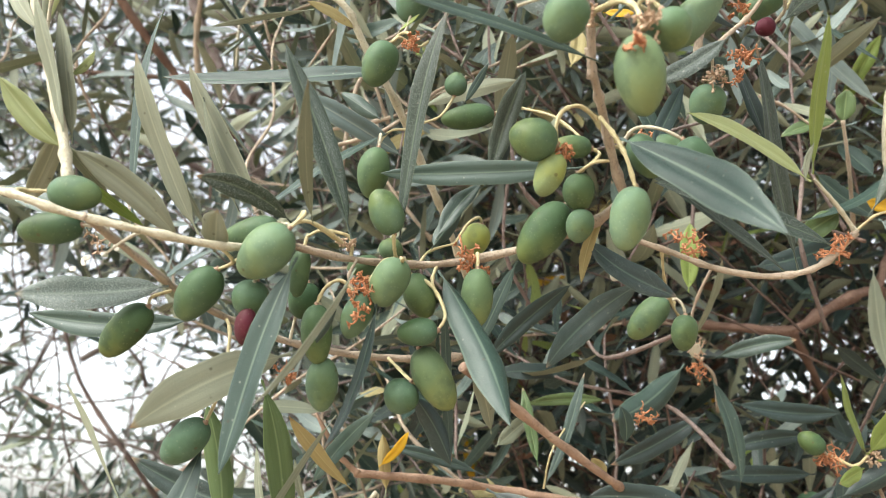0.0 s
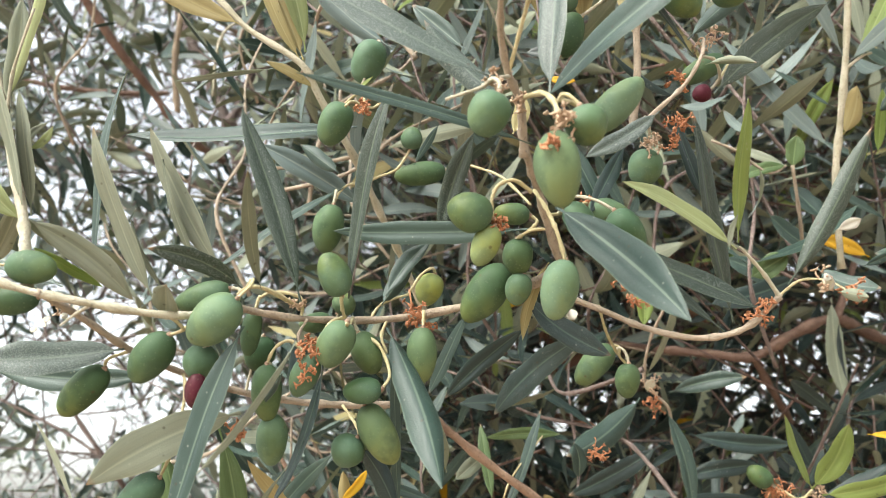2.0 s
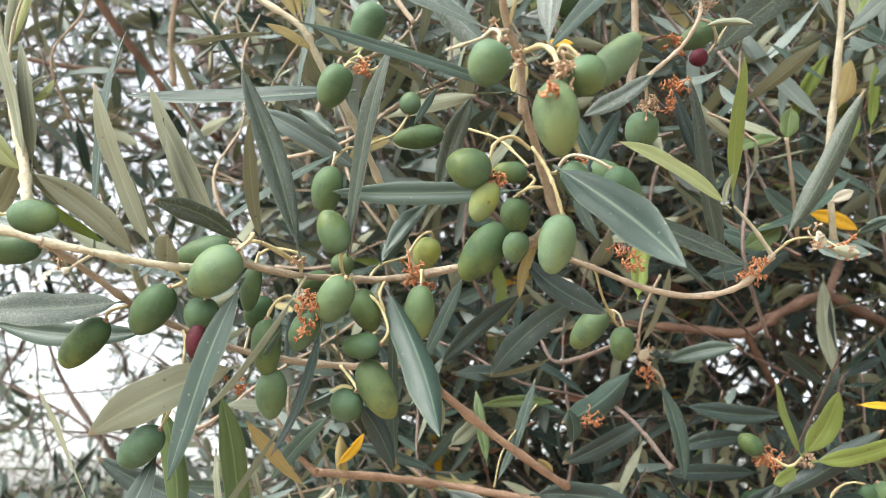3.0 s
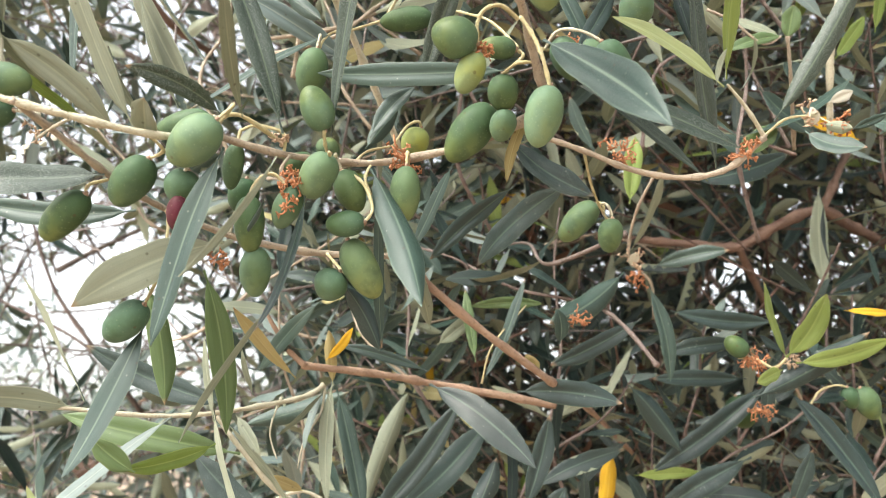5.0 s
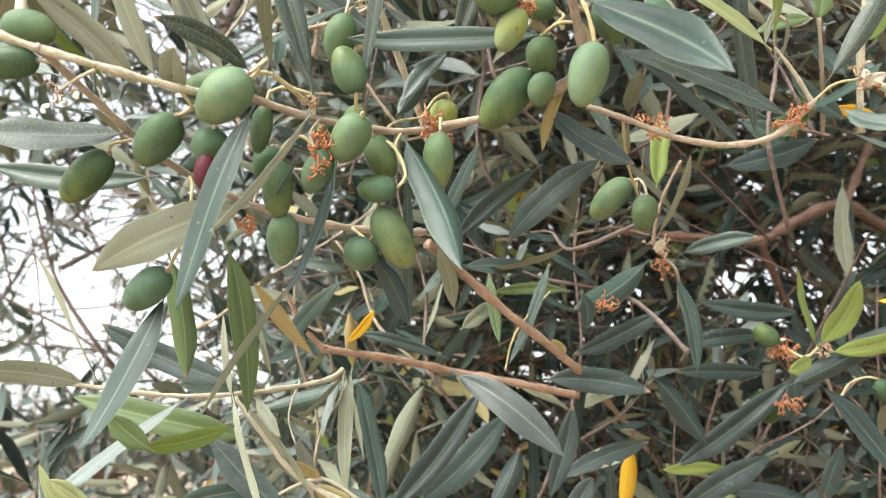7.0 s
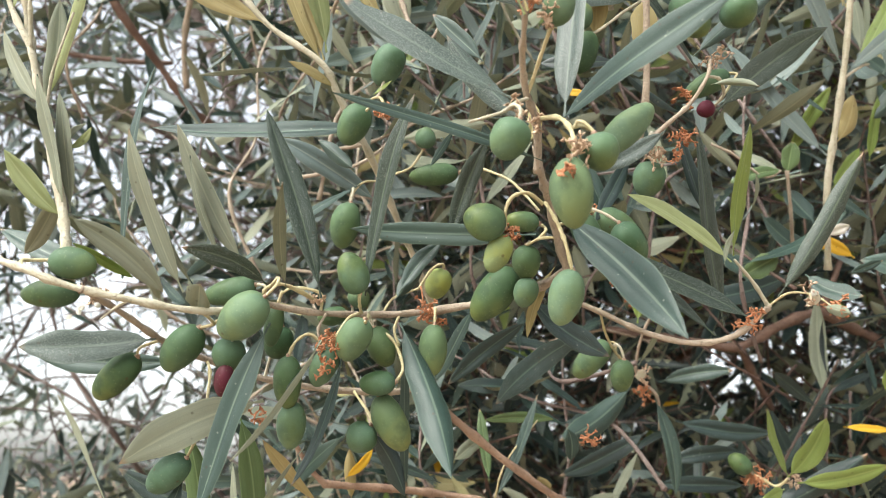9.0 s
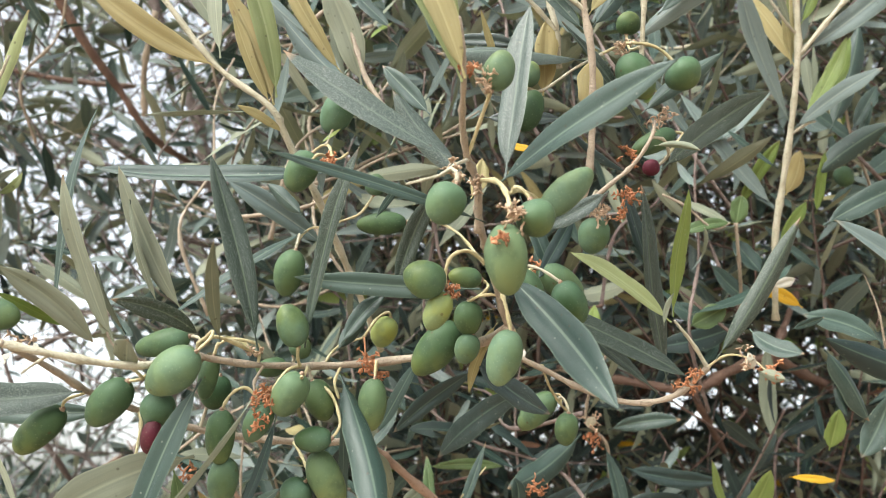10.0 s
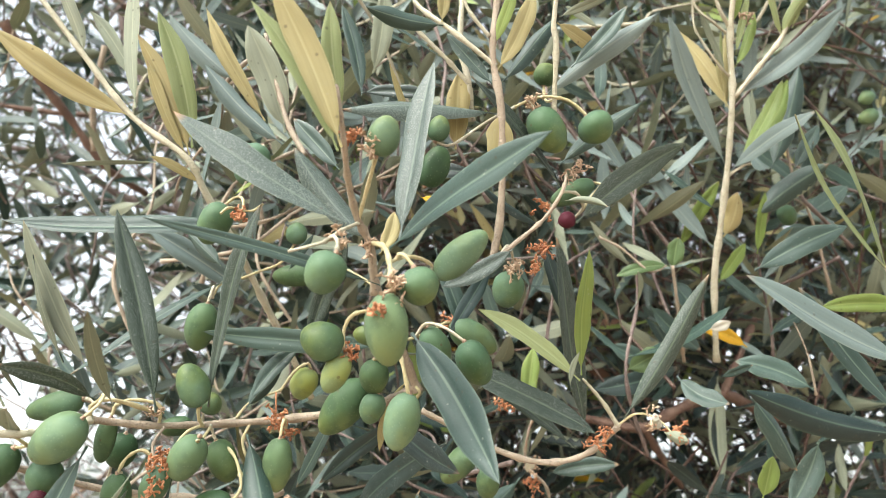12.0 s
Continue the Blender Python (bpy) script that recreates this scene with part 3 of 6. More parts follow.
dried_cluster(main, (0.0148, 0.2424, 1.5887), 0.0060, 8, "dry")
dried_cluster(main, (-0.0126, 0.2122, 1.6691), 0.0080, 12, "dry")
dried_cluster(main, (-0.0529, 0.2251, 1.5474), 0.0080, 8, "dry")
dried_cluster(main, (-0.0340, 0.2217, 1.5909), 0.0060, 8, "chaff")

leftshoot = thing("olive_branch", "pale leafy olive shoot with long silvery leaves and green olives", "branch", (-0.1067, 0.1802, 1.5811), "fruiting olive branches")
twig(leftshoot, "stem", [(-0.1104, 0.1862, 1.5851), (-0.1135, 0.1853, 1.5982), (-0.1176, 0.1856, 1.6114), (-0.1244, 0.1829, 1.6321), (-0.1314, 0.1795, 1.6545), (-0.1380, 0.1788, 1.6729), (-0.1407, 0.1716, 1.6913), (-0.1439, 0.1652, 1.7133), (-0.1466, 0.1571, 1.7393)], 0.00175, 0.00110, "pale")
leaf(leftshoot, (-0.1172, 0.1866, 1.6088), (-0.1268, 0.1690, 1.6539), 0.0081, -36, 0.0011, "under")
leaf(leftshoot, (-0.1210, 0.1842, 1.6286), (-0.1120, 0.1791, 1.6413), 0.0027, 0, -0.0026, "under")
leaf(leftshoot, (-0.1172, 0.1867, 1.6085), (-0.1375, 0.1786, 1.6298), 0.0077, 0, -0.0011, "sprout")
leaf(leftshoot, (-0.1285, 0.1805, 1.6489), (-0.1127, 0.1614, 1.6931), 0.0074, -43, -0.0012, "sprout")
leaf(leftshoot, (-0.1161, 0.1882, 1.6115), (-0.1199, 0.1718, 1.6492), 0.0068, -18, 0.0008, "under")
twig(leftshoot, "stem", [(-0.1297, 0.1799, 1.6508), (-0.1360, 0.1757, 1.6692), (-0.1448, 0.1737, 1.6842), (-0.1517, 0.1664, 1.7053)], 0.00125, 0.00085, "pale")
twig(leftshoot, "stem", [(-0.1355, 0.1759, 1.6684), (-0.1358, 0.1694, 1.6838), (-0.1375, 0.1628, 1.7028)], 0.00080, 0.00060, "pale")
twig(leftshoot, "stem", [(-0.1275, 0.1800, 1.6473), (-0.1245, 0.1737, 1.6591), (-0.1170, 0.1652, 1.6768)], 0.00060, 0.00040, "pale")
leaf(leftshoot, (-0.1447, 0.1744, 1.6823), (-0.1373, 0.1667, 1.7037), 0.0040, -24, 0.0000, "sprout")
leaf(leftshoot, (-0.1488, 0.1704, 1.6938), (-0.1581, 0.1646, 1.7109), 0.0041, -0, 0.0000, "under")
leaf(leftshoot, (-0.1177, 0.1809, 1.6322), (-0.1097, 0.1782, 1.6395), 0.0028, -0, 0.0016, "sprout")
leaf(leftshoot, (-0.1168, 0.1862, 1.6097), (-0.0884, 0.2110, 1.5897), 0.0093, 0, -0.0027, "under")
leaf(leftshoot, (-0.1205, 0.1877, 1.6198), (-0.1453, 0.2165, 1.6047), 0.0067, -32, -0.0010, "under")
leaf(leftshoot, (-0.1286, 0.1799, 1.6479), (-0.1278, 0.1729, 1.6877), 0.0067, 25, 0.0016, "under")
leaf(leftshoot, (-0.1295, 0.1799, 1.6479), (-0.1475, 0.1775, 1.6766), 0.0056, -4, -0.0016, "under")
leaf(leftshoot, (-0.1131, 0.1847, 1.5999), (-0.1040, 0.2190, 1.5971), 0.0036, -43, 0.0000, "young")
leaf(leftshoot, (-0.1176, 0.1859, 1.6105), (-0.1216, 0.2239, 1.6125), 0.0043, -43, 0.0000, "under")
leaf(leftshoot, (-0.1185, 0.2192, 1.5971), (-0.1676, 0.2333, 1.6198), 0.0092, 39, 0.0000, "top")
dried_cluster(leftshoot, (-0.1171, 0.2148, 1.5891), 0.0080, 7, "chaff")
leaf(leftshoot, (-0.1107, 0.2147, 1.5891), (-0.1081, 0.2138, 1.5859), 0.0026, -0, 0.0000, "pale")
leaf(leftshoot, (-0.1127, 0.2158, 1.5863), (-0.1141, 0.2145, 1.5842), 0.0024, 0, 0.0000, "pale")
leaf(leftshoot, (-0.1191, 0.2163, 1.5853), (-0.1196, 0.2152, 1.5825), 0.0024, 0, 0.0000, "pale")
leaf(leftshoot, (-0.1217, 0.2167, 1.5844), (-0.1194, 0.2157, 1.5812), 0.0022, -0, 0.0000, "pale")
leaf(leftshoot, (-0.1237, 0.2178, 1.5816), (-0.1246, 0.2165, 1.5795), 0.0022, 0, 0.0000, "pale")

centre = thing("olive_branch", "upright olive shoot with a star of leaves and plump olives", "branch", (0.0606, 0.2129, 1.6026), "fruiting olive branches")
twig(centre, "stem", [(0.0631, 0.2128, 1.6026), (0.0578, 0.2047, 1.6123), (0.0517, 0.1900, 1.6226), (0.0468, 0.1780, 1.6287), (0.0440, 0.1712, 1.6351)], 0.00170, 0.00130, "twig")
twig(centre, "stem", [(0.0455, 0.1762, 1.6276), (0.0435, 0.1640, 1.6391), (0.0391, 0.1564, 1.6454), (0.0361, 0.1453, 1.6517), (0.0350, 0.1318, 1.6558), (0.0337, 0.1227, 1.6624), (0.0318, 0.1187, 1.6700)], 0.00140, 0.00060, "twig")
leaf(centre, (0.0352, 0.1571, 1.6443), (-0.0233, 0.1519, 1.6783), 0.0112, 33, -0.0015, "dusty")
leaf(centre, (0.0472, 0.1702, 1.6287), (-0.0226, 0.1442, 1.6362), 0.0045, 18, 0.0011, "top")
leaf(centre, (0.0498, 0.1635, 1.6393), (0.0918, 0.1111, 1.6555), 0.0114, -43, -0.0014, "top")
leaf(centre, (0.0529, 0.1640, 1.6427), (0.0618, 0.1627, 1.7138), 0.0118, -41, -0.0008, "dusty")
leaf(centre, (0.0347, 0.1235, 1.6525), (0.0114, 0.1090, 1.6975), 0.0087, -0, 0.0013, "tan")
leaf(centre, (0.0338, 0.1239, 1.6516), (0.0067, 0.1119, 1.6914), 0.0082, 42, 0.0016, "sprout")
leaf(centre, (0.0325, 0.1350, 1.6697), (0.0270, 0.1220, 1.7027), 0.0061, 0, -0.0007, "sprout")
leaf(centre, (0.0427, 0.1764, 1.6461), (0.0127, 0.1753, 1.6809), 0.0102, 0, -0.0016, "dusty")
leaf(centre, (0.0596, 0.2010, 1.6212), (0.0846, 0.1552, 1.5669), 0.0137, 5, -0.0018, "top")
leaf(centre, (0.1366, 0.2197, 1.5886), (0.0754, 0.2193, 1.6146), 0.0110, 37, 0.0018, "scurfy")
leaf(centre, (0.1186, 0.2047, 1.6889), (0.0774, 0.1762, 1.7194), 0.0077, 43, 0.0009, "scurfy")
leaf(centre, (0.0894, 0.1894, 1.7114), (0.0284, 0.1769, 1.7005), 0.0102, 43, 0.0018, "dusty")
leaf(centre, (0.0734, 0.1963, 1.6975), (0.0728, 0.1845, 1.7266), 0.0096, -0, 0.0000, "tan")
leaf(centre, (0.0907, 0.1890, 1.6858), (0.0890, 0.1812, 1.7050), 0.0107, -0, 0.0000, "tan")
leaf(centre, (0.1204, 0.2121, 1.7030), (0.1562, 0.2029, 1.7321), 0.0087, -0, -0.0012, "top")
leaf(centre, (0.1104, 0.1932, 1.7247), (0.1557, 0.1760, 1.7583), 0.0099, -0, -0.0014, "skylit")
leaf(centre, (0.0953, 0.1863, 1.6516), (0.0696, 0.1940, 1.6376), 0.0078, 0, -0.0013, "dusty")
leaf(centre, (0.0278, 0.1946, 1.6838), (0.0073, 0.1975, 1.7071), 0.0074, 0, 0.0000, "top")
leaf(centre, (0.0457, 0.2056, 1.6536), (0.0503, 0.2080, 1.6734), 0.0064, 0, 0.0014, "tan")
leaf(centre, (0.0737, 0.2156, 1.6237), (0.0924, 0.2218, 1.6581), 0.0066, -0, 0.0000, "shade_dark")
olive(centre, (0.0345, 0.1406, 1.6275), (0.0291, 0.1450, 1.6166), 0.0126, "green")
olive(centre, (0.0496, 0.1433, 1.6173), (0.0519, 0.1510, 1.5976), 0.0134, "light")
olive(centre, (0.0573, 0.1442, 1.6259), (0.0615, 0.1481, 1.6158), 0.0121, "green")
olive(centre, (0.0654, 0.1643, 1.6304), (0.0808, 0.1584, 1.6450), 0.0113, "light")
olive(centre, (0.0752, 0.2194, 1.6311), (0.0943, 0.2229, 1.6218), 0.0127, "green")
olive(centre, (0.0358, 0.1893, 1.6118), (0.0210, 0.1879, 1.6158), 0.0140, "green")
olive(centre, (0.0507, 0.2059, 1.6204), (0.0380, 0.2056, 1.6215), 0.0090, "green")
olive(centre, (0.0368, 0.1910, 1.6097), (0.0307, 0.1960, 1.5973), 0.0099, "yellow")
olive(centre, (0.0464, 0.2102, 1.6131), (0.0473, 0.2151, 1.6007), 0.0115, "green")
olive(centre, (0.0437, 0.2219, 1.6067), (0.0279, 0.2295, 1.5876), 0.0149, "green")
olive(centre, (0.0484, 0.2136, 1.6010), (0.0454, 0.2178, 1.5903), 0.0102, "green")
olive(centre, (0.0595, 0.1896, 1.5972), (0.0554, 0.1968, 1.5789), 0.0126, "light")
olive(centre, (0.0786, 0.1960, 1.6179), (0.0873, 0.2010, 1.6039), 0.0135, "dark")
olive(centre, (0.0652, 0.2050, 1.6249), (0.0735, 0.2099, 1.6113), 0.0111, "green")
olive(centre, (0.0440, 0.1367, 1.6582), (0.0474, 0.1318, 1.6694), 0.0106, "light")
olive(centre, (0.1034, 0.1841, 1.7113), (0.1154, 0.1893, 1.6962), 0.0149, "green")
olive(centre, (0.1250, 0.1865, 1.7119), (0.1343, 0.1894, 1.7030), 0.0151, "green")
olive(centre, (0.1114, 0.1999, 1.7346), (0.1123, 0.1961, 1.7438), 0.0113, "green")
olive(centre, (0.0612, 0.1852, 1.6741), (0.0673, 0.1790, 1.6881), 0.0123, "dark")
olive(centre, (0.0645, 0.1871, 1.6952), (0.0665, 0.1832, 1.7045), 0.0093, "green")
twig(centre, "stalk", [(0.0391, 0.1565, 1.6451), (0.0424, 0.1438, 1.6544), (0.0440, 0.1366, 1.6584)], 0.00064, 0.00060, "straw")
twig(centre, "stalk", [(0.0432, 0.1624, 1.6404), (0.0481, 0.1505, 1.6343), (0.0502, 0.1430, 1.6256), (0.0510, 0.1427, 1.6183)], 0.00077, 0.00077, "straw")
twig(centre, "stalk", [(0.0501, 0.1446, 1.6271), (0.0543, 0.1492, 1.6310), (0.0598, 0.1564, 1.6336), (0.0638, 0.1624, 1.6338)], 0.00060, 0.00052, "straw")
twig(centre, "stalk", [(0.0392, 0.1567, 1.6446), (0.0341, 0.1481, 1.6375), (0.0305, 0.1449, 1.6326), (0.0198, 0.1470, 1.6296)], 0.00060, 0.00043, "pale")
twig(centre, "stalk", [(0.0961, 0.1878, 1.7142), (0.1057, 0.1836, 1.7171), (0.1176, 0.1848, 1.7174), (0.1255, 0.1864, 1.7119)], 0.00060, 0.00060, "straw")
twig(centre, "stalk", [(0.0495, 0.1903, 1.6220), (0.0435, 0.1863, 1.6242), (0.0381, 0.1860, 1.6224), (0.0357, 0.1868, 1.6175), (0.0358, 0.1891, 1.6117)], 0.00069, 0.00060, "straw")
twig(centre, "stalk", [(0.0503, 0.1892, 1.6221), (0.0539, 0.1871, 1.6136), (0.0568, 0.1871, 1.6054), (0.0591, 0.1893, 1.5968)], 0.00069, 0.00069, "straw")
twig(centre, "stalk", [(0.0564, 0.2004, 1.6180), (0.0666, 0.2145, 1.6256), (0.0731, 0.2178, 1.6307), (0.0757, 0.2197, 1.6312)], 0.00060, 0.00052, "straw")
twig(centre, "stalk", [(0.0572, 0.2031, 1.6138), (0.0506, 0.2033, 1.6134), (0.0462, 0.2091, 1.6124)], 0.00060, 0.00052, "straw")
dried_cluster(centre, (0.0364, 0.1324, 1.6621), 0.0070, 10, "dry")
dried_cluster(centre, (0.0430, 0.1332, 1.6589), 0.0060, 10, "chaff")
dried_cluster(centre, (0.0373, 0.1914, 1.6104), 0.0080, 14, "dry")
dried_cluster(centre, (0.0749, 0.2184, 1.6326), 0.0050, 8, "dry")
dried_cluster(centre, (0.0519, 0.1413, 1.6190), 0.0090, 18, "chaff")
dried_cluster(centre, (0.0346, 0.1453, 1.6336), 0.0070, 10, "chaff")
dried_cluster(centre, (0.0475, 0.1383, 1.6111), 0.0040, 6, "dry")
dried_cluster(centre, (0.0433, 0.1609, 1.6388), 0.0060, 10, "chaff")
dried_cluster(centre, (0.1020, 0.1825, 1.7152), 0.0090, 12, "chaff")

berrytwig = thing("olive_branch", "thin olive twig with a shrivelled red berry and dried flowers", "branch", (0.0880, 0.1933, 1.6493), "fruiting olive branches")
twig(berrytwig, "stem", [(0.0891, 0.1980, 1.6507), (0.1000, 0.1936, 1.6595), (0.1093, 0.1944, 1.6689), (0.1157, 0.1919, 1.6793), (0.1176, 0.1918, 1.6870)], 0.00090, 0.00060, "twig")
leaf(berrytwig, (0.1254, 0.2075, 1.6736), (0.1726, 0.1995, 1.7107), 0.0115, -0, -0.0024, "scurfy")
leaf(berrytwig, (0.1166, 0.1913, 1.6753), (0.1304, 0.1819, 1.6692), 0.0029, 26, -0.0013, "under")
leaf(berrytwig, (0.1400, 0.2551, 1.5943), (0.1184, 0.2130, 1.6690), 0.0118, 33, -0.0014, "scurfy")
olive(berrytwig, (0.1260, 0.2115, 1.6781), (0.1192, 0.2125, 1.6755), 0.0073, "red")
olive(berrytwig, (0.1369, 0.2173, 1.6983), (0.1184, 0.2212, 1.6890), 0.0104, "green")
olive(berrytwig, (0.1002, 0.2163, 1.6536), (0.0976, 0.2217, 1.6399), 0.0138, "green")
leaf(berrytwig, (0.1108, 0.2070, 1.6707), (0.0828, 0.1925, 1.6810), 0.0047, 43, -0.0009, "shade_dark")
dried_cluster(berrytwig, (0.1236, 0.2012, 1.6933), 0.0100, 14, "chaff")
dried_cluster(berrytwig, (0.1114, 0.2043, 1.6775), 0.0090, 10, "dry")
dried_cluster(berrytwig, (0.1122, 0.2102, 1.6625), 0.0110, 15, "dry")
dried_cluster(berrytwig, (0.0999, 0.2096, 1.6535), 0.0080, 14, "chaff")
dried_cluster(berrytwig, (0.1087, 0.2110, 1.6552), 0.0080, 9, "dry")

arch = thing("olive_branch", "arching bare olive twig ending in silvery and bright young leaves", "branch", (0.0647, 0.2260, 1.5963), "fruiting olive branches")
twig(arch, "stem", [(0.0661, 0.2307, 1.5980), (0.0797, 0.2278, 1.5914), (0.0951, 0.2253, 1.5837), (0.1120, 0.2214, 1.5794), (0.1283, 0.2199, 1.5827), (0.1405, 0.2156, 1.5932)], 0.00110, 0.00110, "twig")
twig(arch, "stem", [(0.1405, 0.2156, 1.5932), (0.1339, 0.2116, 1.6010), (0.1283, 0.2085, 1.6061), (0.1249, 0.2065, 1.6088)], 0.00090, 0.00035, "pale")
twig(arch, "stem", [(0.1405, 0.2155, 1.5936), (0.1445, 0.2099, 1.5968), (0.1479, 0.2057, 1.5965), (0.1508, 0.2003, 1.5937), (0.1530, 0.1957, 1.5888)], 0.00050, 0.00030, "straw")
leaf(arch, (0.1239, 0.2072, 1.6081), (0.0845, 0.2024, 1.6325), 0.0077, 31, 0.0020, "sprout")
leaf(arch, (0.1239, 0.2049, 1.6099), (0.1184, 0.1695, 1.6459), 0.0084, 32, -0.0012, "young")
leaf(arch, (0.1390, 0.2053, 1.5943), (0.1706, 0.1896, 1.6475), 0.0074, -14, 0.0016, "scurfy")
leaf(arch, (0.1183, 0.2005, 1.6049), (0.1211, 0.1960, 1.6164), 0.0022, 0, -0.0010, "under")
leaf(arch, (0.1502, 0.1958, 1.5888), (0.1570, 0.1917, 1.5854), 0.0041, 0, 0.0000, "under")
leaf(arch, (0.1473, 0.2015, 1.5908), (0.1492, 0.1961, 1.5935), 0.0046, -0, 0.0000, "pale")
leaf(arch, (0.1497, 0.1990, 1.5916), (0.1477, 0.1973, 1.5958), 0.0025, 0, 0.0000, "pale")
dried_cluster(arch, (0.1324, 0.2183, 1.5865), 0.0130, 14, "dry")
dried_cluster(arch, (0.1477, 0.1987, 1.5924), 0.0080, 8, "chaff")
dried_cluster(arch, (0.1549, 0.1957, 1.5888), 0.0080, 12, "dry")
dried_cluster(arch, (0.1088, 0.2727, 1.6128), 0.0150, 13, "dry")
dried_cluster(arch, (0.1053, 0.2811, 1.6191), 0.0120, 9, "dry")

rightshoot = thing("olive_branch", "tall pale olive shoot with opposite grey-green leaves", "branch", (0.2489, 0.3468, 1.6674), "fruiting olive branches")
twig(rightshoot, "stem", [(0.2532, 0.3566, 1.6559), (0.2460, 0.3330, 1.6989), (0.2448, 0.3146, 1.7283), (0.2434, 0.2957, 1.7562), (0.2408, 0.2745, 1.7927), (0.2373, 0.2612, 1.8260), (0.2362, 0.2417, 1.8579)], 0.00182, 0.00163, "pale")
twig(rightshoot, "stem", [(0.2422, 0.2746, 1.7921), (0.2541, 0.2609, 1.8076), (0.2641, 0.2545, 1.8214), (0.2696, 0.2461, 1.8410), (0.2699, 0.2387, 1.8590)], 0.00143, 0.00117, "pale")
twig(rightshoot, "stem", [(0.2641, 0.2545, 1.8214), (0.2619, 0.2540, 1.8389), (0.2605, 0.2513, 1.8616)], 0.00078, 0.00065, "pale")
twig(rightshoot, "stem", [(0.2363, 0.2595, 1.8302), (0.2298, 0.2542, 1.8339), (0.2219, 0.2479, 1.8455)], 0.00130, 0.00091, "pale")
twig(rightshoot, "stem", [(0.2346, 0.2611, 1.8265), (0.2237, 0.2548, 1.8282), (0.2143, 0.2527, 1.8351), (0.2079, 0.2479, 1.8480)], 0.00078, 0.00052, "pale")
twig(rightshoot, "stem", [(0.2388, 0.2705, 1.8030), (0.2301, 0.2654, 1.8063), (0.2180, 0.2592, 1.8184), (0.2132, 0.2560, 1.8273), (0.2115, 0.2476, 1.8481)], 0.00078, 0.00052, "pale")
leaf(rightshoot, (0.2641, 0.2546, 1.8211), (0.2531, 0.2407, 1.8465), 0.0051, 15, 0.0000, "sprout")
leaf(rightshoot, (0.2696, 0.2522, 1.8260), (0.2690, 0.2393, 1.8470), 0.0046, 0, 0.0013, "sprout")
leaf(rightshoot, (0.2641, 0.2546, 1.8211), (0.2769, 0.2382, 1.8429), 0.0070, -0, -0.0019, "sprout")
leaf(rightshoot, (0.2413, 0.2655, 1.8146), (0.2467, 0.2504, 1.8506), 0.0045, -43, 0.0000, "sprout")
leaf(rightshoot, (0.2345, 0.2686, 1.8083), (0.2301, 0.2578, 1.8249), 0.0034, 40, 0.0000, "sprout")
leaf(rightshoot, (0.2372, 0.2765, 1.7938), (0.2309, 0.2667, 1.8137), 0.0051, -0, 0.0000, "tan")
leaf(rightshoot, (0.2501, 0.2939, 1.7595), (0.2774, 0.2800, 1.8120), 0.0093, -43, 0.0020, "young")
twig(rightshoot, "stem", [(0.2446, 0.2969, 1.7531), (0.2525, 0.2942, 1.7583), (0.2569, 0.2924, 1.7592)], 0.00091, 0.00052, "pale")
leaf(rightshoot, (0.2430, 0.2953, 1.7574), (0.1982, 0.2559, 1.8304), 0.0166, 0, -0.0026, "skylit")
leaf(rightshoot, (0.2415, 0.2802, 1.7865), (0.2117, 0.2776, 1.8410), 0.0104, -0, 0.0027, "tan")
leaf(rightshoot, (0.2437, 0.2740, 1.7934), (0.2943, 0.2395, 1.8339), 0.0149, -0, 0.0032, "skylit")
leaf(rightshoot, (0.2451, 0.2960, 1.7553), (0.2867, 0.2685, 1.7829), 0.0108, -0, -0.0020, "skylit")
leaf(rightshoot, (0.2592, 0.3043, 1.7668), (0.2899, 0.2931, 1.8227), 0.0107, -20, 0.0028, "young")
leaf(rightshoot, (0.2902, 0.3261, 1.7765), (0.3106, 0.3088, 1.8468), 0.0162, -0, 0.0022, "top")
leaf(rightshoot, (0.2478, 0.3188, 1.7229), (0.2531, 0.3053, 1.7469), 0.0127, 0, 0.0027, "tan")
leaf(rightshoot, (0.2446, 0.3165, 1.7396), (0.2102, 0.3100, 1.7621), 0.0069, 38, -0.0010, "top")
leaf(rightshoot, (0.2313, 0.3442, 1.7247), (0.2516, 0.3207, 1.7624), 0.0094, -0, -0.0014, "young")
leaf(rightshoot, (0.2482, 0.3309, 1.7197), (0.1926, 0.3260, 1.7950), 0.0157, 0, -0.0028, "skylit")
leaf(rightshoot, (0.2487, 0.3328, 1.6990), (0.2667, 0.3276, 1.7241), 0.0084, -0, 0.0000, "young")
leaf(rightshoot, (0.2364, 0.2600, 1.8290), (0.2446, 0.2456, 1.8627), 0.0072, -0, 0.0000, "young")
leaf(rightshoot, (0.2395, 0.2805, 1.7889), (0.2371, 0.2660, 1.8300), 0.0072, -35, -0.0013, "tan")
leaf(rightshoot, (0.2411, 0.2683, 1.8079), (0.2535, 0.2595, 1.8428), 0.0061, -43, 0.0017, "young")
leaf(rightshoot, (0.2364, 0.2699, 1.8047), (0.2152, 0.2522, 1.8363), 0.0040, -43, 0.0000, "under")
leaf(rightshoot, (0.2335, 0.3207, 1.6651), (0.2434, 0.3143, 1.6685), 0.0060, -0, 0.0000, "pale")
dried_cluster(rightshoot, (0.2451, 0.2567, 1.8354), 0.0100, 12, "chaff")

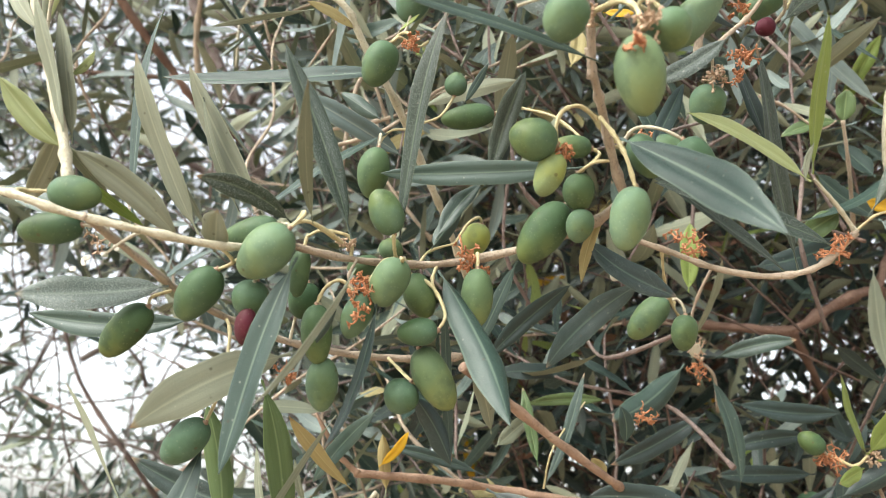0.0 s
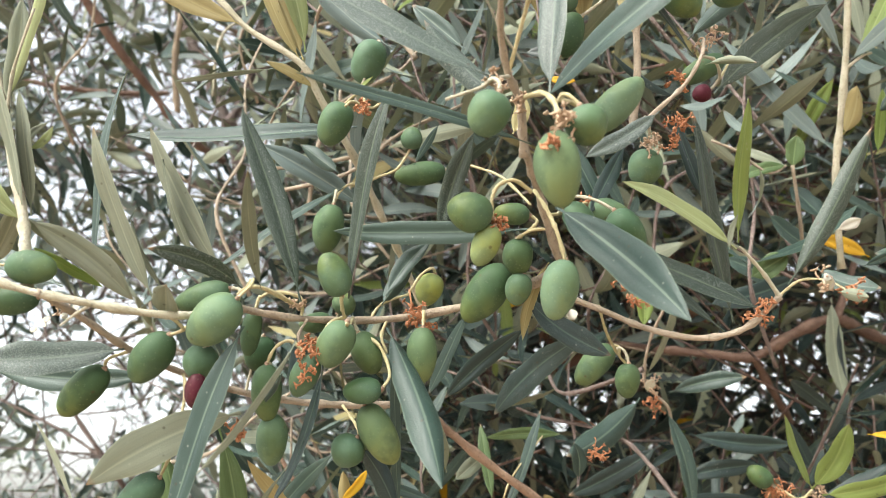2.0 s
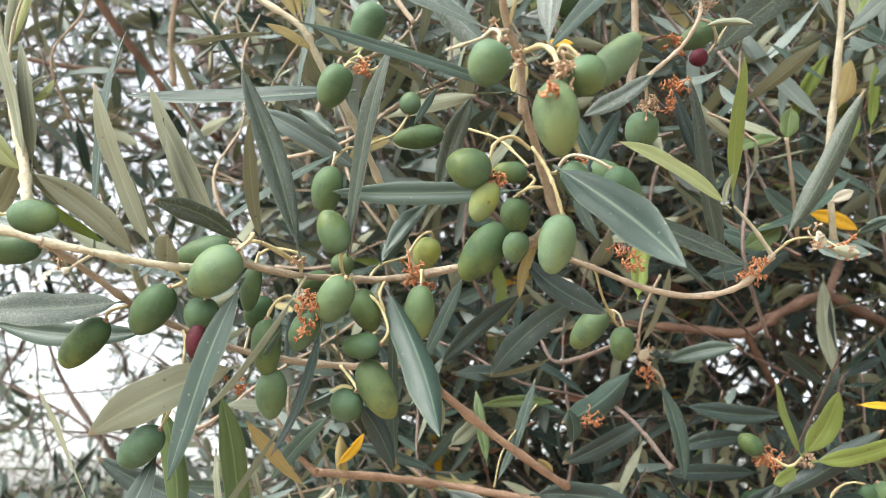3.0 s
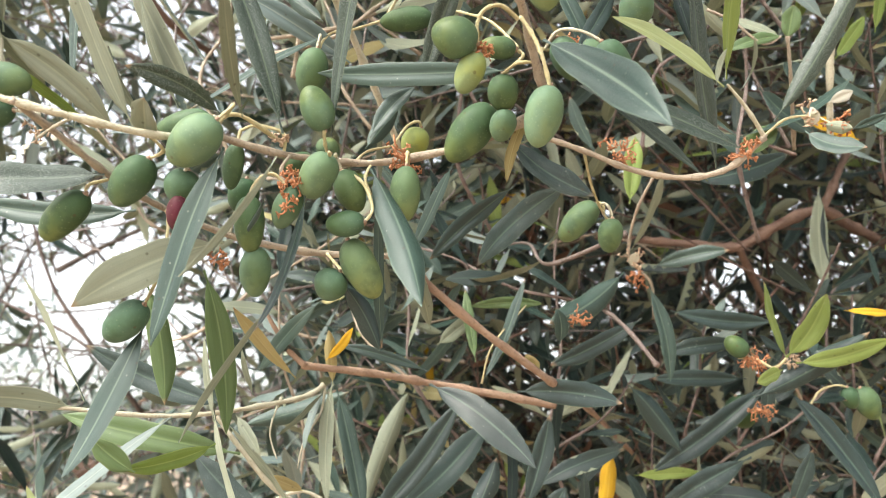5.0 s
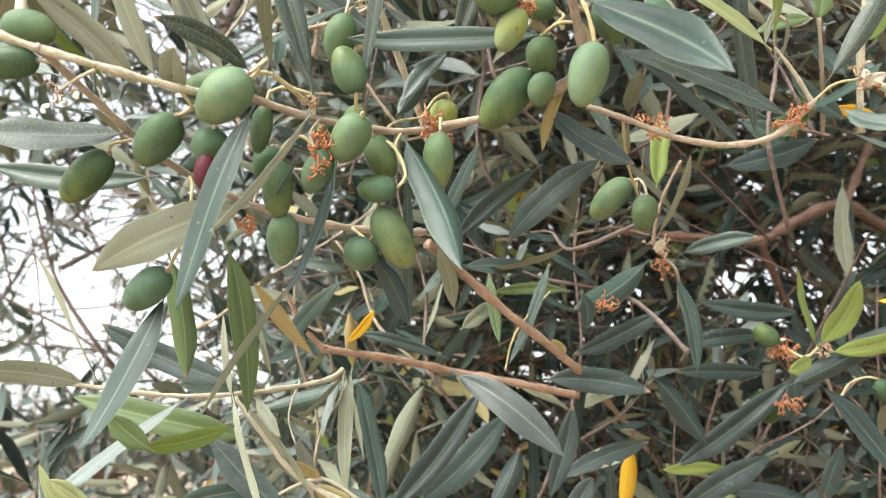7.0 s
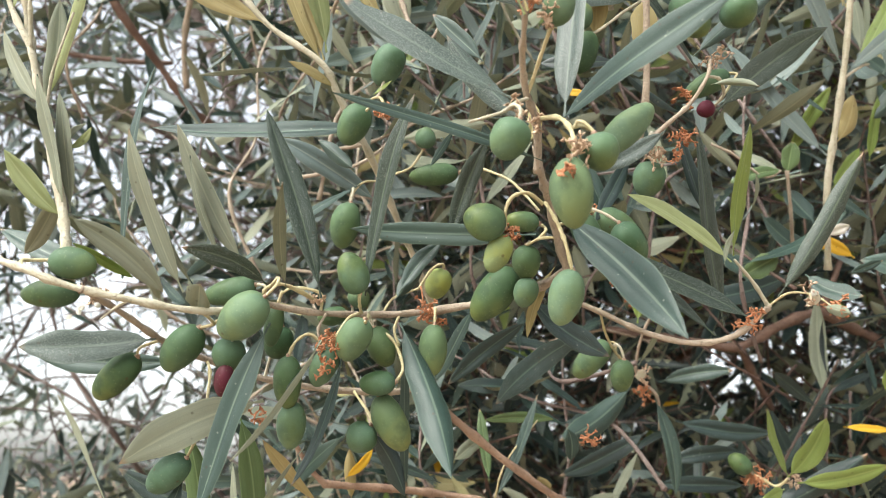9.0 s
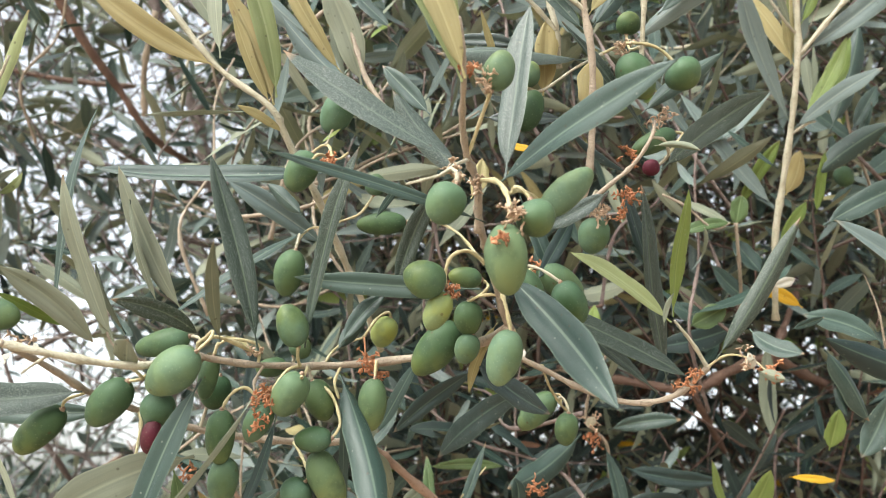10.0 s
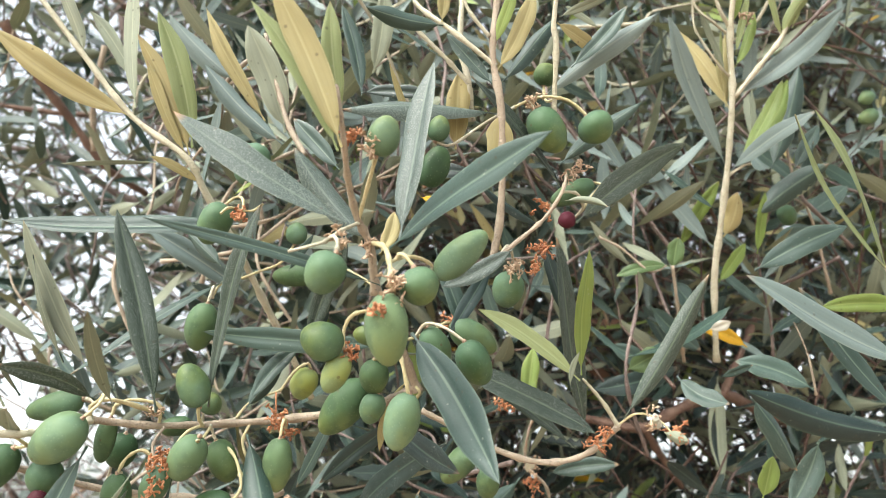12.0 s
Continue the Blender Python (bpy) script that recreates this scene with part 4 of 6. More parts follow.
dropshoot = thing("olive_branch", "olive shoot with long pale curved leaves hanging at its end", "branch", (0.2509, 0.1930, 1.6457), "fruiting olive branches")
twig(dropshoot, "stem", [(0.2689, 0.2097, 1.6282), (0.2547, 0.1983, 1.6453), (0.2427, 0.1896, 1.6557)], 0.00100, 0.00070, "pale")
leaf(dropshoot, (0.2432, 0.1900, 1.6547), (0.1977, 0.1627, 1.7033), 0.0070, 43, -0.0039, "sprout")
leaf(dropshoot, (0.2432, 0.1900, 1.6547), (0.2065, 0.1612, 1.7055), 0.0097, 43, 0.0022, "sprout")
leaf(dropshoot, (0.2647, 0.2126, 1.6217), (0.1888, 0.1958, 1.6505), 0.0137, 36, -0.0023, "skylit")
leaf(dropshoot, (0.2690, 0.2303, 1.6041), (0.2269, 0.2227, 1.6572), 0.0117, 0, -0.0019, "top")
leaf(dropshoot, (0.2870, 0.2520, 1.6006), (0.2077, 0.2414, 1.6151), 0.0148, 0, -0.0040, "shade_dark")
leaf(dropshoot, (0.2258, 0.2715, 1.6175), (0.2500, 0.2825, 1.5859), 0.0125, -0, -0.0016, "top")
leaf(dropshoot, (0.2625, 0.2811, 1.6004), (0.2474, 0.2895, 1.5693), 0.0138, 0, -0.0016, "top")
leaf(dropshoot, (0.1944, 0.2805, 1.6278), (0.2108, 0.2638, 1.6126), 0.0113, -0, 0.0027, "top")
leaf(dropshoot, (0.2152, 0.2787, 1.6285), (0.2306, 0.2750, 1.6346), 0.0043, -0, 0.0000, "top")
leaf(dropshoot, (0.2390, 0.2755, 1.6847), (0.2794, 0.2538, 1.7037), 0.0141, -0, -0.0017, "top")
leaf(dropshoot, (0.2725, 0.2798, 1.6679), (0.3179, 0.2751, 1.6707), 0.0097, -0, -0.0018, "young")
leaf(dropshoot, (0.2675, 0.2864, 1.6263), (0.2317, 0.2941, 1.6407), 0.0141, 0, 0.0029, "top")
leaf(dropshoot, (0.2508, 0.3194, 1.5751), (0.2547, 0.3108, 1.5955), 0.0110, -0, 0.0000, "young")
twig(dropshoot, "stem", [(0.2691, 0.2873, 1.6237), (0.2636, 0.2802, 1.6421), (0.2554, 0.2744, 1.6578)], 0.00070, 0.00020, "twig")

topleft = thing("olive_branch", "pale upright olive shoot with yellow-green and rusty-backed leaves", "branch", (-0.0245, 0.2260, 1.6698), "fruiting olive branches")
twig(topleft, "stem", [(-0.1129, 0.2055, 1.7682), (-0.0889, 0.2146, 1.7415), (-0.0671, 0.2225, 1.7181), (-0.0418, 0.2273, 1.7017), (-0.0335, 0.2372, 1.6893), (-0.0205, 0.2543, 1.6713), (-0.0089, 0.2785, 1.6524), (0.0010, 0.3010, 1.6370), (0.0120, 0.3300, 1.6180)], 0.00117, 0.00169, "pale")
leaf(topleft, (-0.0660, 0.2227, 1.7174), (-0.1237, 0.2040, 1.7449), 0.0112, -0, -0.0029, "tan")
leaf(topleft, (-0.0653, 0.2212, 1.7211), (-0.0735, 0.2070, 1.7838), 0.0107, -33, -0.0010, "under")
leaf(topleft, (-0.0406, 0.2267, 1.7028), (-0.0643, 0.2038, 1.7474), 0.0092, -0, 0.0020, "tan")
leaf(topleft, (-0.0419, 0.2268, 1.7028), (-0.0594, 0.2078, 1.7368), 0.0071, -32, -0.0010, "tan")
leaf(topleft, (-0.0396, 0.2254, 1.7059), (-0.0584, 0.2042, 1.7612), 0.0103, 17, 0.0030, "sprout")
leaf(topleft, (-0.0533, 0.2272, 1.6987), (-0.1012, 0.2423, 1.7026), 0.0027, -43, 0.0000, "under")
leaf(topleft, (-0.0358, 0.2337, 1.6929), (-0.0554, 0.2229, 1.6991), 0.0041, -0, 0.0010, "tan")
leaf(topleft, (-0.0889, 0.2146, 1.7415), (-0.1046, 0.2029, 1.7731), 0.0061, -12, 0.0015, "under")
leaf(topleft, (-0.0666, 0.2215, 1.7337), (-0.0968, 0.2238, 1.7735), 0.0083, -26, 0.0013, "under")
leaf(topleft, (-0.0266, 0.2531, 1.6621), (-0.0458, 0.2583, 1.6797), 0.0069, 0, 0.0000, "top")
leaf(topleft, (-0.0173, 0.2213, 1.6826), (-0.0093, 0.2183, 1.6884), 0.0017, -21, 0.0000, "young")
leaf(topleft, (-0.0037, 0.2390, 1.7189), (-0.0440, 0.2334, 1.7561), 0.0091, 15, -0.0021, "skylit")
leaf(topleft, (-0.0046, 0.2466, 1.7296), (-0.0260, 0.2289, 1.7770), 0.0144, -0, 0.0022, "under")
leaf(topleft, (-0.0144, 0.2454, 1.7344), (-0.0493, 0.2358, 1.7909), 0.0111, -43, -0.0014, "tan")
leaf(topleft, (-0.0342, 0.2575, 1.7641), (-0.0711, 0.2476, 1.7952), 0.0121, 0, -0.0017, "skylit")
leaf(topleft, (0.0080, 0.2265, 1.6518), (0.0176, 0.2199, 1.6662), 0.0031, -0, 0.0000, "top")
twig(topleft, "stem", [(0.0071, 0.2400, 1.7144), (-0.0027, 0.2406, 1.7308), (-0.0101, 0.2383, 1.7510), (-0.0181, 0.2338, 1.7768)], 0.00130, 0.00091, "twig")
leaf(topleft, (-0.0156, 0.2465, 1.7875), (0.0066, 0.2472, 1.7657), 0.0082, -0, 0.0000, "top")
leaf(topleft, (0.0304, 0.2452, 1.7530), (0.0167, 0.2381, 1.8020), 0.0094, 0, 0.0017, "top")
leaf(topleft, (0.0352, 0.2405, 1.7636), (0.0382, 0.2242, 1.8027), 0.0105, 0, 0.0017, "under")

topcentre = thing("olive_branch", "branching pale olive shoot with narrow leaves above the fruit", "branch", (0.0895, 0.2033, 1.6509), "fruiting olive branches")
twig(topcentre, "stem", [(0.0891, 0.2034, 1.6509), (0.0918, 0.1956, 1.6694), (0.0899, 0.1815, 1.7042), (0.0849, 0.1727, 1.7266), (0.0853, 0.1676, 1.7444), (0.0868, 0.1630, 1.7633)], 0.00150, 0.00117, "twig")
twig(topcentre, "stem", [(0.0864, 0.1741, 1.7230), (0.0684, 0.1704, 1.7353), (0.0546, 0.1719, 1.7476), (0.0495, 0.1728, 1.7595)], 0.00104, 0.00078, "pale")
twig(topcentre, "stem", [(0.0772, 0.1860, 1.7221), (0.0675, 0.1829, 1.7314), (0.0534, 0.1792, 1.7430)], 0.00104, 0.00078, "pale")
twig(topcentre, "stem", [(0.0796, 0.1940, 1.7100), (0.0772, 0.1860, 1.7221), (0.0732, 0.1843, 1.7401), (0.0731, 0.1812, 1.7610)], 0.00130, 0.00104, "pale")
twig(topcentre, "stem", [(0.0831, 0.1699, 1.7337), (0.0745, 0.1669, 1.7427), (0.0706, 0.1639, 1.7508)], 0.00078, 0.00065, "pale")
twig(topcentre, "stem", [(0.1122, 0.1872, 1.7126), (0.1114, 0.1768, 1.7380), (0.1099, 0.1735, 1.7465), (0.1112, 0.1647, 1.7678)], 0.00117, 0.00091, "pale")
leaf(topcentre, (0.0649, 0.1699, 1.7373), (0.0350, 0.1618, 1.7361), 0.0072, 0, -0.0013, "top")
leaf(topcentre, (0.0642, 0.1695, 1.7383), (0.0653, 0.1627, 1.7547), 0.0054, 0, 0.0000, "tan")
leaf(topcentre, (0.0870, 0.1746, 1.7216), (0.1002, 0.1652, 1.7553), 0.0074, 0, 0.0018, "tan")
leaf(topcentre, (0.0855, 0.1768, 1.7164), (0.0665, 0.1751, 1.7376), 0.0059, 0, 0.0000, "top")
leaf(topcentre, (0.0902, 0.1802, 1.7206), (0.1130, 0.1804, 1.7556), 0.0069, -16, 0.0000, "top")
leaf(topcentre, (0.0852, 0.1710, 1.7307), (0.0925, 0.1611, 1.7535), 0.0049, -0, 0.0000, "young")
leaf(topcentre, (0.0329, 0.2081, 1.7292), (0.0644, 0.1978, 1.7221), 0.0058, -0, -0.0019, "shade_dark")
leaf(topcentre, (0.0570, 0.1965, 1.7002), (0.0450, 0.1773, 1.7229), 0.0035, -43, 0.0000, "tan")
leaf(topcentre, (0.1110, 0.1734, 1.7465), (0.1317, 0.1841, 1.7430), 0.0062, 0, 0.0000, "tan")
leaf(topcentre, (0.1120, 0.1724, 1.7487), (0.1302, 0.1594, 1.7506), 0.0037, 20, 0.0000, "under")
leaf(topcentre, (0.1191, 0.1838, 1.7329), (0.1423, 0.1759, 1.7609), 0.0078, -0, 0.0014, "top")
leaf(topcentre, (0.1283, 0.1727, 1.7450), (0.1140, 0.1705, 1.7530), 0.0030, -0, 0.0000, "under")
leaf(topcentre, (0.0683, 0.2213, 1.6639), (0.0837, 0.2245, 1.6266), 0.0087, -0, 0.0000, "top")
leaf(topcentre, (0.1150, 0.2245, 1.6737), (0.1270, 0.2365, 1.6422), 0.0081, -0, 0.0000, "shade_dark")
leaf(topcentre, (0.0509, 0.2102, 1.6942), (0.0817, 0.1991, 1.6893), 0.0082, -0, 0.0000, "shade_dark")
leaf(topcentre, (0.0609, 0.2093, 1.6813), (0.0711, 0.2048, 1.6772), 0.0031, -0, 0.0000, "yellow")
leaf(topcentre, (0.2892, 0.3841, 1.6738), (0.2568, 0.3818, 1.6862), 0.0091, 0, 0.0019, "yellow")

lower = thing("olive_branch", "reddish olive branch with grey leaves hanging below the fruit", "branch", (0.0857, 0.3661, 1.5073), "fruiting olive branches")
twig(lower, "stem", [(0.0085, 0.2989, 1.5652), (0.0203, 0.3107, 1.5595), (0.0438, 0.3254, 1.5430), (0.0782, 0.3464, 1.5222), (0.1012, 0.3945, 1.5163), (0.1302, 0.4682, 1.5113), (0.1859, 0.5783, 1.4867), (0.2373, 0.6687, 1.4586)], 0.00220, 0.00160, "wood")
twig(lower, "stem", [(-0.0411, 0.3429, 1.5240), (-0.0059, 0.3635, 1.5224), (0.0242, 0.3876, 1.5199), (0.0591, 0.3906, 1.5146), (0.0949, 0.3967, 1.5091)], 0.00180, 0.00220, "wood")
twig(lower, "stem", [(-0.1600, 0.2779, 1.5043), (-0.1250, 0.2892, 1.4989), (-0.0962, 0.3048, 1.4971), (-0.0688, 0.3191, 1.5002), (-0.0408, 0.3472, 1.5090), (-0.0325, 0.3555, 1.5157)], 0.00080, 0.00120, "pale")
twig(lower, "stem", [(-0.0406, 0.3429, 1.5240), (-0.0493, 0.3354, 1.5327), (-0.0590, 0.3255, 1.5493)], 0.00175, 0.00070, "wood")
twig(lower, "stem", [(0.0501, 0.3637, 1.5181), (0.0556, 0.3579, 1.5380), (0.0761, 0.3712, 1.5627)], 0.00050, 0.00040, "straw")
leaf(lower, (0.0224, 0.3746, 1.5183), (0.0743, 0.3390, 1.4759), 0.0170, -0, -0.0040, "shade_dark")
leaf(lower, (0.0693, 0.3676, 1.5142), (0.1237, 0.3600, 1.5082), 0.0150, -0, -0.0029, "shade_dark")
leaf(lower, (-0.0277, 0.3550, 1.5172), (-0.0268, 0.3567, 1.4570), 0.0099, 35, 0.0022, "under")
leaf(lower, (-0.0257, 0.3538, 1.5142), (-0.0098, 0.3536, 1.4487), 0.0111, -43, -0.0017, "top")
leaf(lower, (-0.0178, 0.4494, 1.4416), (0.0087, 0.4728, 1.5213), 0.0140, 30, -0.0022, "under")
leaf(lower, (-0.0322, 0.3562, 1.5135), (-0.0394, 0.3497, 1.4822), 0.0054, 41, 0.0014, "skylit")
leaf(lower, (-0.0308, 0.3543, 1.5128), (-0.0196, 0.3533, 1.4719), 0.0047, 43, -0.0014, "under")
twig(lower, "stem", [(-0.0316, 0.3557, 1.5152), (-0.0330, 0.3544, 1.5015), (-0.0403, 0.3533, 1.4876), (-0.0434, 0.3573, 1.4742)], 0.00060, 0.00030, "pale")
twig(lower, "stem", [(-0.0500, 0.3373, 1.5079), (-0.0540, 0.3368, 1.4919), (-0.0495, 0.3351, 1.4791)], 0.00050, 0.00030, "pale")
leaf(lower, (-0.0124, 0.3970, 1.4427), (0.0393, 0.3870, 1.5102), 0.0155, -0, 0.0037, "shade_dark")
leaf(lower, (0.0031, 0.4374, 1.4459), (0.0594, 0.4412, 1.5012), 0.0197, -0, 0.0034, "shade_dark")
leaf(lower, (0.0421, 0.3744, 1.4452), (0.0586, 0.3744, 1.4803), 0.0122, -0, 0.0017, "shade_dark")
leaf(lower, (0.0753, 0.3925, 1.4527), (0.0899, 0.3881, 1.5031), 0.0128, -0, 0.0018, "shade_dark")
leaf(lower, (0.0802, 0.3629, 1.4466), (0.0915, 0.3569, 1.4665), 0.0110, -0, 0.0000, "shade_dark")
leaf(lower, (0.1065, 0.3836, 1.4453), (0.1047, 0.3755, 1.4736), 0.0078, 0, 0.0000, "shade_dark")
leaf(lower, (0.1411, 0.4883, 1.4409), (0.1455, 0.4763, 1.4822), 0.0112, -0, 0.0015, "yellow")
leaf(lower, (-0.0307, 0.3469, 1.5274), (-0.0160, 0.3321, 1.5418), 0.0046, -0, 0.0011, "yellow")
leaf(lower, (-0.0392, 0.3142, 1.5152), (-0.0627, 0.2860, 1.5423), 0.0075, -20, -0.0010, "tan")
leaf(lower, (-0.0276, 0.3554, 1.5158), (-0.0287, 0.3377, 1.5413), 0.0062, -0, 0.0000, "tan")
leaf(lower, (0.0501, 0.3637, 1.5181), (0.0736, 0.3573, 1.5750), 0.0064, -43, 0.0024, "top")
leaf(lower, (0.0223, 0.3267, 1.5401), (0.0136, 0.2892, 1.5624), 0.0074, -0, 0.0010, "under")
leaf(lower, (0.0262, 0.3585, 1.5376), (0.0459, 0.3638, 1.5542), 0.0085, 0, 0.0000, "under")
leaf(lower, (0.0782, 0.3464, 1.5222), (0.0701, 0.3389, 1.5307), 0.0062, -0, 0.0000, "tan")
leaf(lower, (-0.0412, 0.3418, 1.5278), (-0.0532, 0.3299, 1.5338), 0.0039, 0, 0.0000, "shade_dark")
leaf(lower, (0.0420, 0.3724, 1.5608), (0.0855, 0.3710, 1.5629), 0.0066, -0, -0.0019, "fresh")
leaf(lower, (-0.0791, 0.3728, 1.4950), (-0.0214, 0.3767, 1.5139), 0.0112, -0, 0.0018, "top")
leaf(lower, (0.0209, 0.3828, 1.5261), (-0.0314, 0.3999, 1.5422), 0.0070, 0, 0.0019, "shade_dark")
leaf(lower, (0.0456, 0.3456, 1.5271), (0.0403, 0.3501, 1.5661), 0.0058, 0, 0.0000, "fresh")
leaf(lower, (-0.0690, 0.2624, 1.5524), (-0.0593, 0.2804, 1.4892), 0.0110, -40, -0.0031, "fresh")
leaf(lower, (-0.0856, 0.2496, 1.5437), (-0.0762, 0.2570, 1.4992), 0.0096, -0, -0.0021, "fresh")
leaf(lower, (-0.0797, 0.2386, 1.5274), (-0.0984, 0.2335, 1.4738), 0.0116, 0, -0.0015, "top")
leaf(lower, (-0.0389, 0.2556, 1.5380), (-0.0689, 0.2556, 1.4857), 0.0035, -43, 0.0017, "under")
leaf(lower, (-0.0694, 0.3024, 1.4856), (-0.0963, 0.2745, 1.4758), 0.0079, 0, -0.0023, "young")
leaf(lower, (-0.0912, 0.2748, 1.4746), (-0.1062, 0.2673, 1.4873), 0.0093, 0, -0.0008, "fresh")
leaf(lower, (-0.0694, 0.3454, 1.4811), (-0.1573, 0.3420, 1.4985), 0.0140, 20, -0.0011, "fresh")
leaf(lower, (-0.0701, 0.3184, 1.5026), (-0.1354, 0.3122, 1.5285), 0.0116, 23, -0.0030, "shade_dark")
leaf(lower, (-0.0735, 0.3089, 1.4997), (-0.0514, 0.2913, 1.4506), 0.0086, 43, 0.0009, "under")
leaf(lower, (-0.0901, 0.3048, 1.4967), (-0.1389, 0.2927, 1.4515), 0.0071, 43, 0.0009, "skylit")
leaf(lower, (-0.0487, 0.3339, 1.4473), (-0.0884, 0.3353, 1.4811), 0.0142, 0, -0.0015, "shade_dark")
leaf(lower, (-0.0598, 0.3516, 1.4589), (-0.1028, 0.3339, 1.4509), 0.0104, 0, 0.0021, "top")
leaf(lower, (-0.1410, 0.3296, 1.5043), (-0.1768, 0.3238, 1.5632), 0.0066, -43, 0.0011, "under")
leaf(lower, (-0.1250, 0.2891, 1.4994), (-0.1620, 0.2682, 1.5020), 0.0097, -0, 0.0018, "under")
leaf(lower, (-0.0324, 0.3567, 1.5116), (-0.0470, 0.3218, 1.4892), 0.0050, -43, 0.0000, "under")
leaf(lower, (-0.0612, 0.3271, 1.5079), (-0.0643, 0.3111, 1.5275), 0.0042, -35, 0.0000, "under")
leaf(lower, (-0.0734, 0.3102, 1.4950), (-0.0786, 0.2998, 1.5315), 0.0061, -43, 0.0000, "under")
leaf(lower, (-0.0662, 0.3196, 1.4982), (-0.0522, 0.3138, 1.4811), 0.0060, 0, 0.0000, "under")
leaf(lower, (-0.0713, 0.3204, 1.4957), (-0.0382, 0.3203, 1.4577), 0.0083, 42, -0.0020, "under")
leaf(lower, (-0.1247, 0.2824, 1.4504), (-0.1332, 0.2772, 1.4691), 0.0042, 0, 0.0000, "sprout")
leaf(lower, (-0.1157, 0.2931, 1.4486), (-0.1348, 0.2892, 1.4634), 0.0083, 0, 0.0018, "sprout")
twig(lower, "stem", [(-0.0722, 0.3095, 1.4974), (-0.0609, 0.3133, 1.4833), (-0.0443, 0.3236, 1.4645), (-0.0145, 0.3324, 1.4502)], 0.00100, 0.00120, "pale")
twig(lower, "stem", [(-0.0597, 0.3525, 1.4558), (-0.0382, 0.3497, 1.4639), (-0.0164, 0.3530, 1.4512)], 0.00070, 0.00090, "pale")
leaf(lower, (-0.0382, 0.3497, 1.4639), (-0.0525, 0.3374, 1.4715), 0.0064, -0, 0.0000, "tan")
leaf(lower, (-0.0401, 0.3295, 1.4620), (-0.0196, 0.3320, 1.4521), 0.0084, 0, 0.0000, "tan")

hangtwig = thing("olive_branch", "thin hanging olive twig with two small olives and grey leaves", "branch", (0.0836, 0.2472, 1.5965), "fruiting olive branches")
twig(hangtwig, "stem", [(0.0787, 0.2301, 1.5937), (0.0885, 0.2602, 1.5908), (0.0988, 0.2831, 1.5868), (0.1049, 0.2924, 1.5849)], 0.00060, 0.00050, "straw")
twig(hangtwig, "stem", [(0.1427, 0.3414, 1.6287), (0.1367, 0.3586, 1.6124), (0.1370, 0.3761, 1.5952), (0.1449, 0.3846, 1.5870), (0.1526, 0.3875, 1.5793), (0.1568, 0.3999, 1.5614)], 0.00070, 0.00100, "twig")
olive(hangtwig, (0.0955, 0.2815, 1.5908), (0.0801, 0.2878, 1.5754), 0.0137, "green")
olive(hangtwig, (0.1006, 0.2754, 1.5819), (0.0997, 0.2809, 1.5679), 0.0113, "green")
leaf(hangtwig, (0.1345, 0.3803, 1.5846), (0.0868, 0.3619, 1.5507), 0.0160, 0, -0.0038, "top")
leaf(hangtwig, (0.1515, 0.3789, 1.5876), (0.1887, 0.3592, 1.5929), 0.0106, -0, -0.0019, "top")
leaf(hangtwig, (0.1509, 0.3875, 1.5793), (0.1619, 0.3933, 1.5233), 0.0115, -0, -0.0026, "top")
leaf(hangtwig, (0.0908, 0.3558, 1.5387), (0.0883, 0.3488, 1.5565), 0.0097, 0, 0.0018, "top")
leaf(hangtwig, (0.1334, 0.3563, 1.6184), (0.1379, 0.3515, 1.6577), 0.0107, -0, 0.0000, "young")
leaf(hangtwig, (0.1383, 0.3754, 1.5968), (0.1480, 0.3402, 1.6316), 0.0083, 39, 0.0016, "under")
dried_cluster(hangtwig, (0.1400, 0.3772, 1.5922), 0.0120, 14, "chaff")
dried_cluster(hangtwig, (0.1426, 0.3844, 1.5821), 0.0120, 18, "dry")
leaf(hangtwig, (0.0890, 0.3400, 1.6260), (0.0915, 0.3390, 1.6195), 0.0062, 25, 0.0006, "pale")
leaf(hangtwig, (0.0900, 0.3410, 1.6255), (0.0872, 0.3380, 1.6208), 0.0048, -30, 0.0008, "pale")
dried_cluster(hangtwig, (0.0996, 0.3503, 1.5524), 0.0120, 14, "dry")
leaf(hangtwig, (0.1384, 0.3788, 1.5882), (0.1400, 0.3711, 1.5942), 0.0057, -0, 0.0000, "pale")

youngshoot = thing("olive_branch", "small olive shoot with bright yellow-green young leaves and one olive", "branch", (0.2175, 0.3666, 1.5334), "fruiting olive branches")
twig(youngshoot, "stem", [(0.2169, 0.3664, 1.5340), (0.2126, 0.3730, 1.5296), (0.2043, 0.3769, 1.5347), (0.1973, 0.3818, 1.5360)], 0.00070, 0.00090, "straw")
twig(youngshoot, "stem", [(0.2169, 0.3664, 1.5340), (0.2263, 0.3798, 1.5231), (0.2479, 0.4067, 1.5006)], 0.00080, 0.00100, "twig")
leaf(youngshoot, (0.2201, 0.3723, 1.5349), (0.1926, 0.3339, 1.5689), 0.0096, 40, -0.0015, "young")
leaf(youngshoot, (0.2168, 0.3662, 1.5348), (0.2325, 0.3465, 1.5661), 0.0145, -0, 0.0030, "young")
leaf(youngshoot, (0.2221, 0.3670, 1.5317), (0.2607, 0.3425, 1.5420), 0.0110, -0, 0.0024, "young")
leaf(youngshoot, (0.2146, 0.3682, 1.5281), (0.1960, 0.3604, 1.5202), 0.0085, 0, 0.0000, "young")
olive(youngshoot, (0.1999, 0.3761, 1.5376), (0.1879, 0.3740, 1.5458), 0.0118, "green")
dried_cluster(youngshoot, (0.2043, 0.3773, 1.5332), 0.0160, 26, "dry")
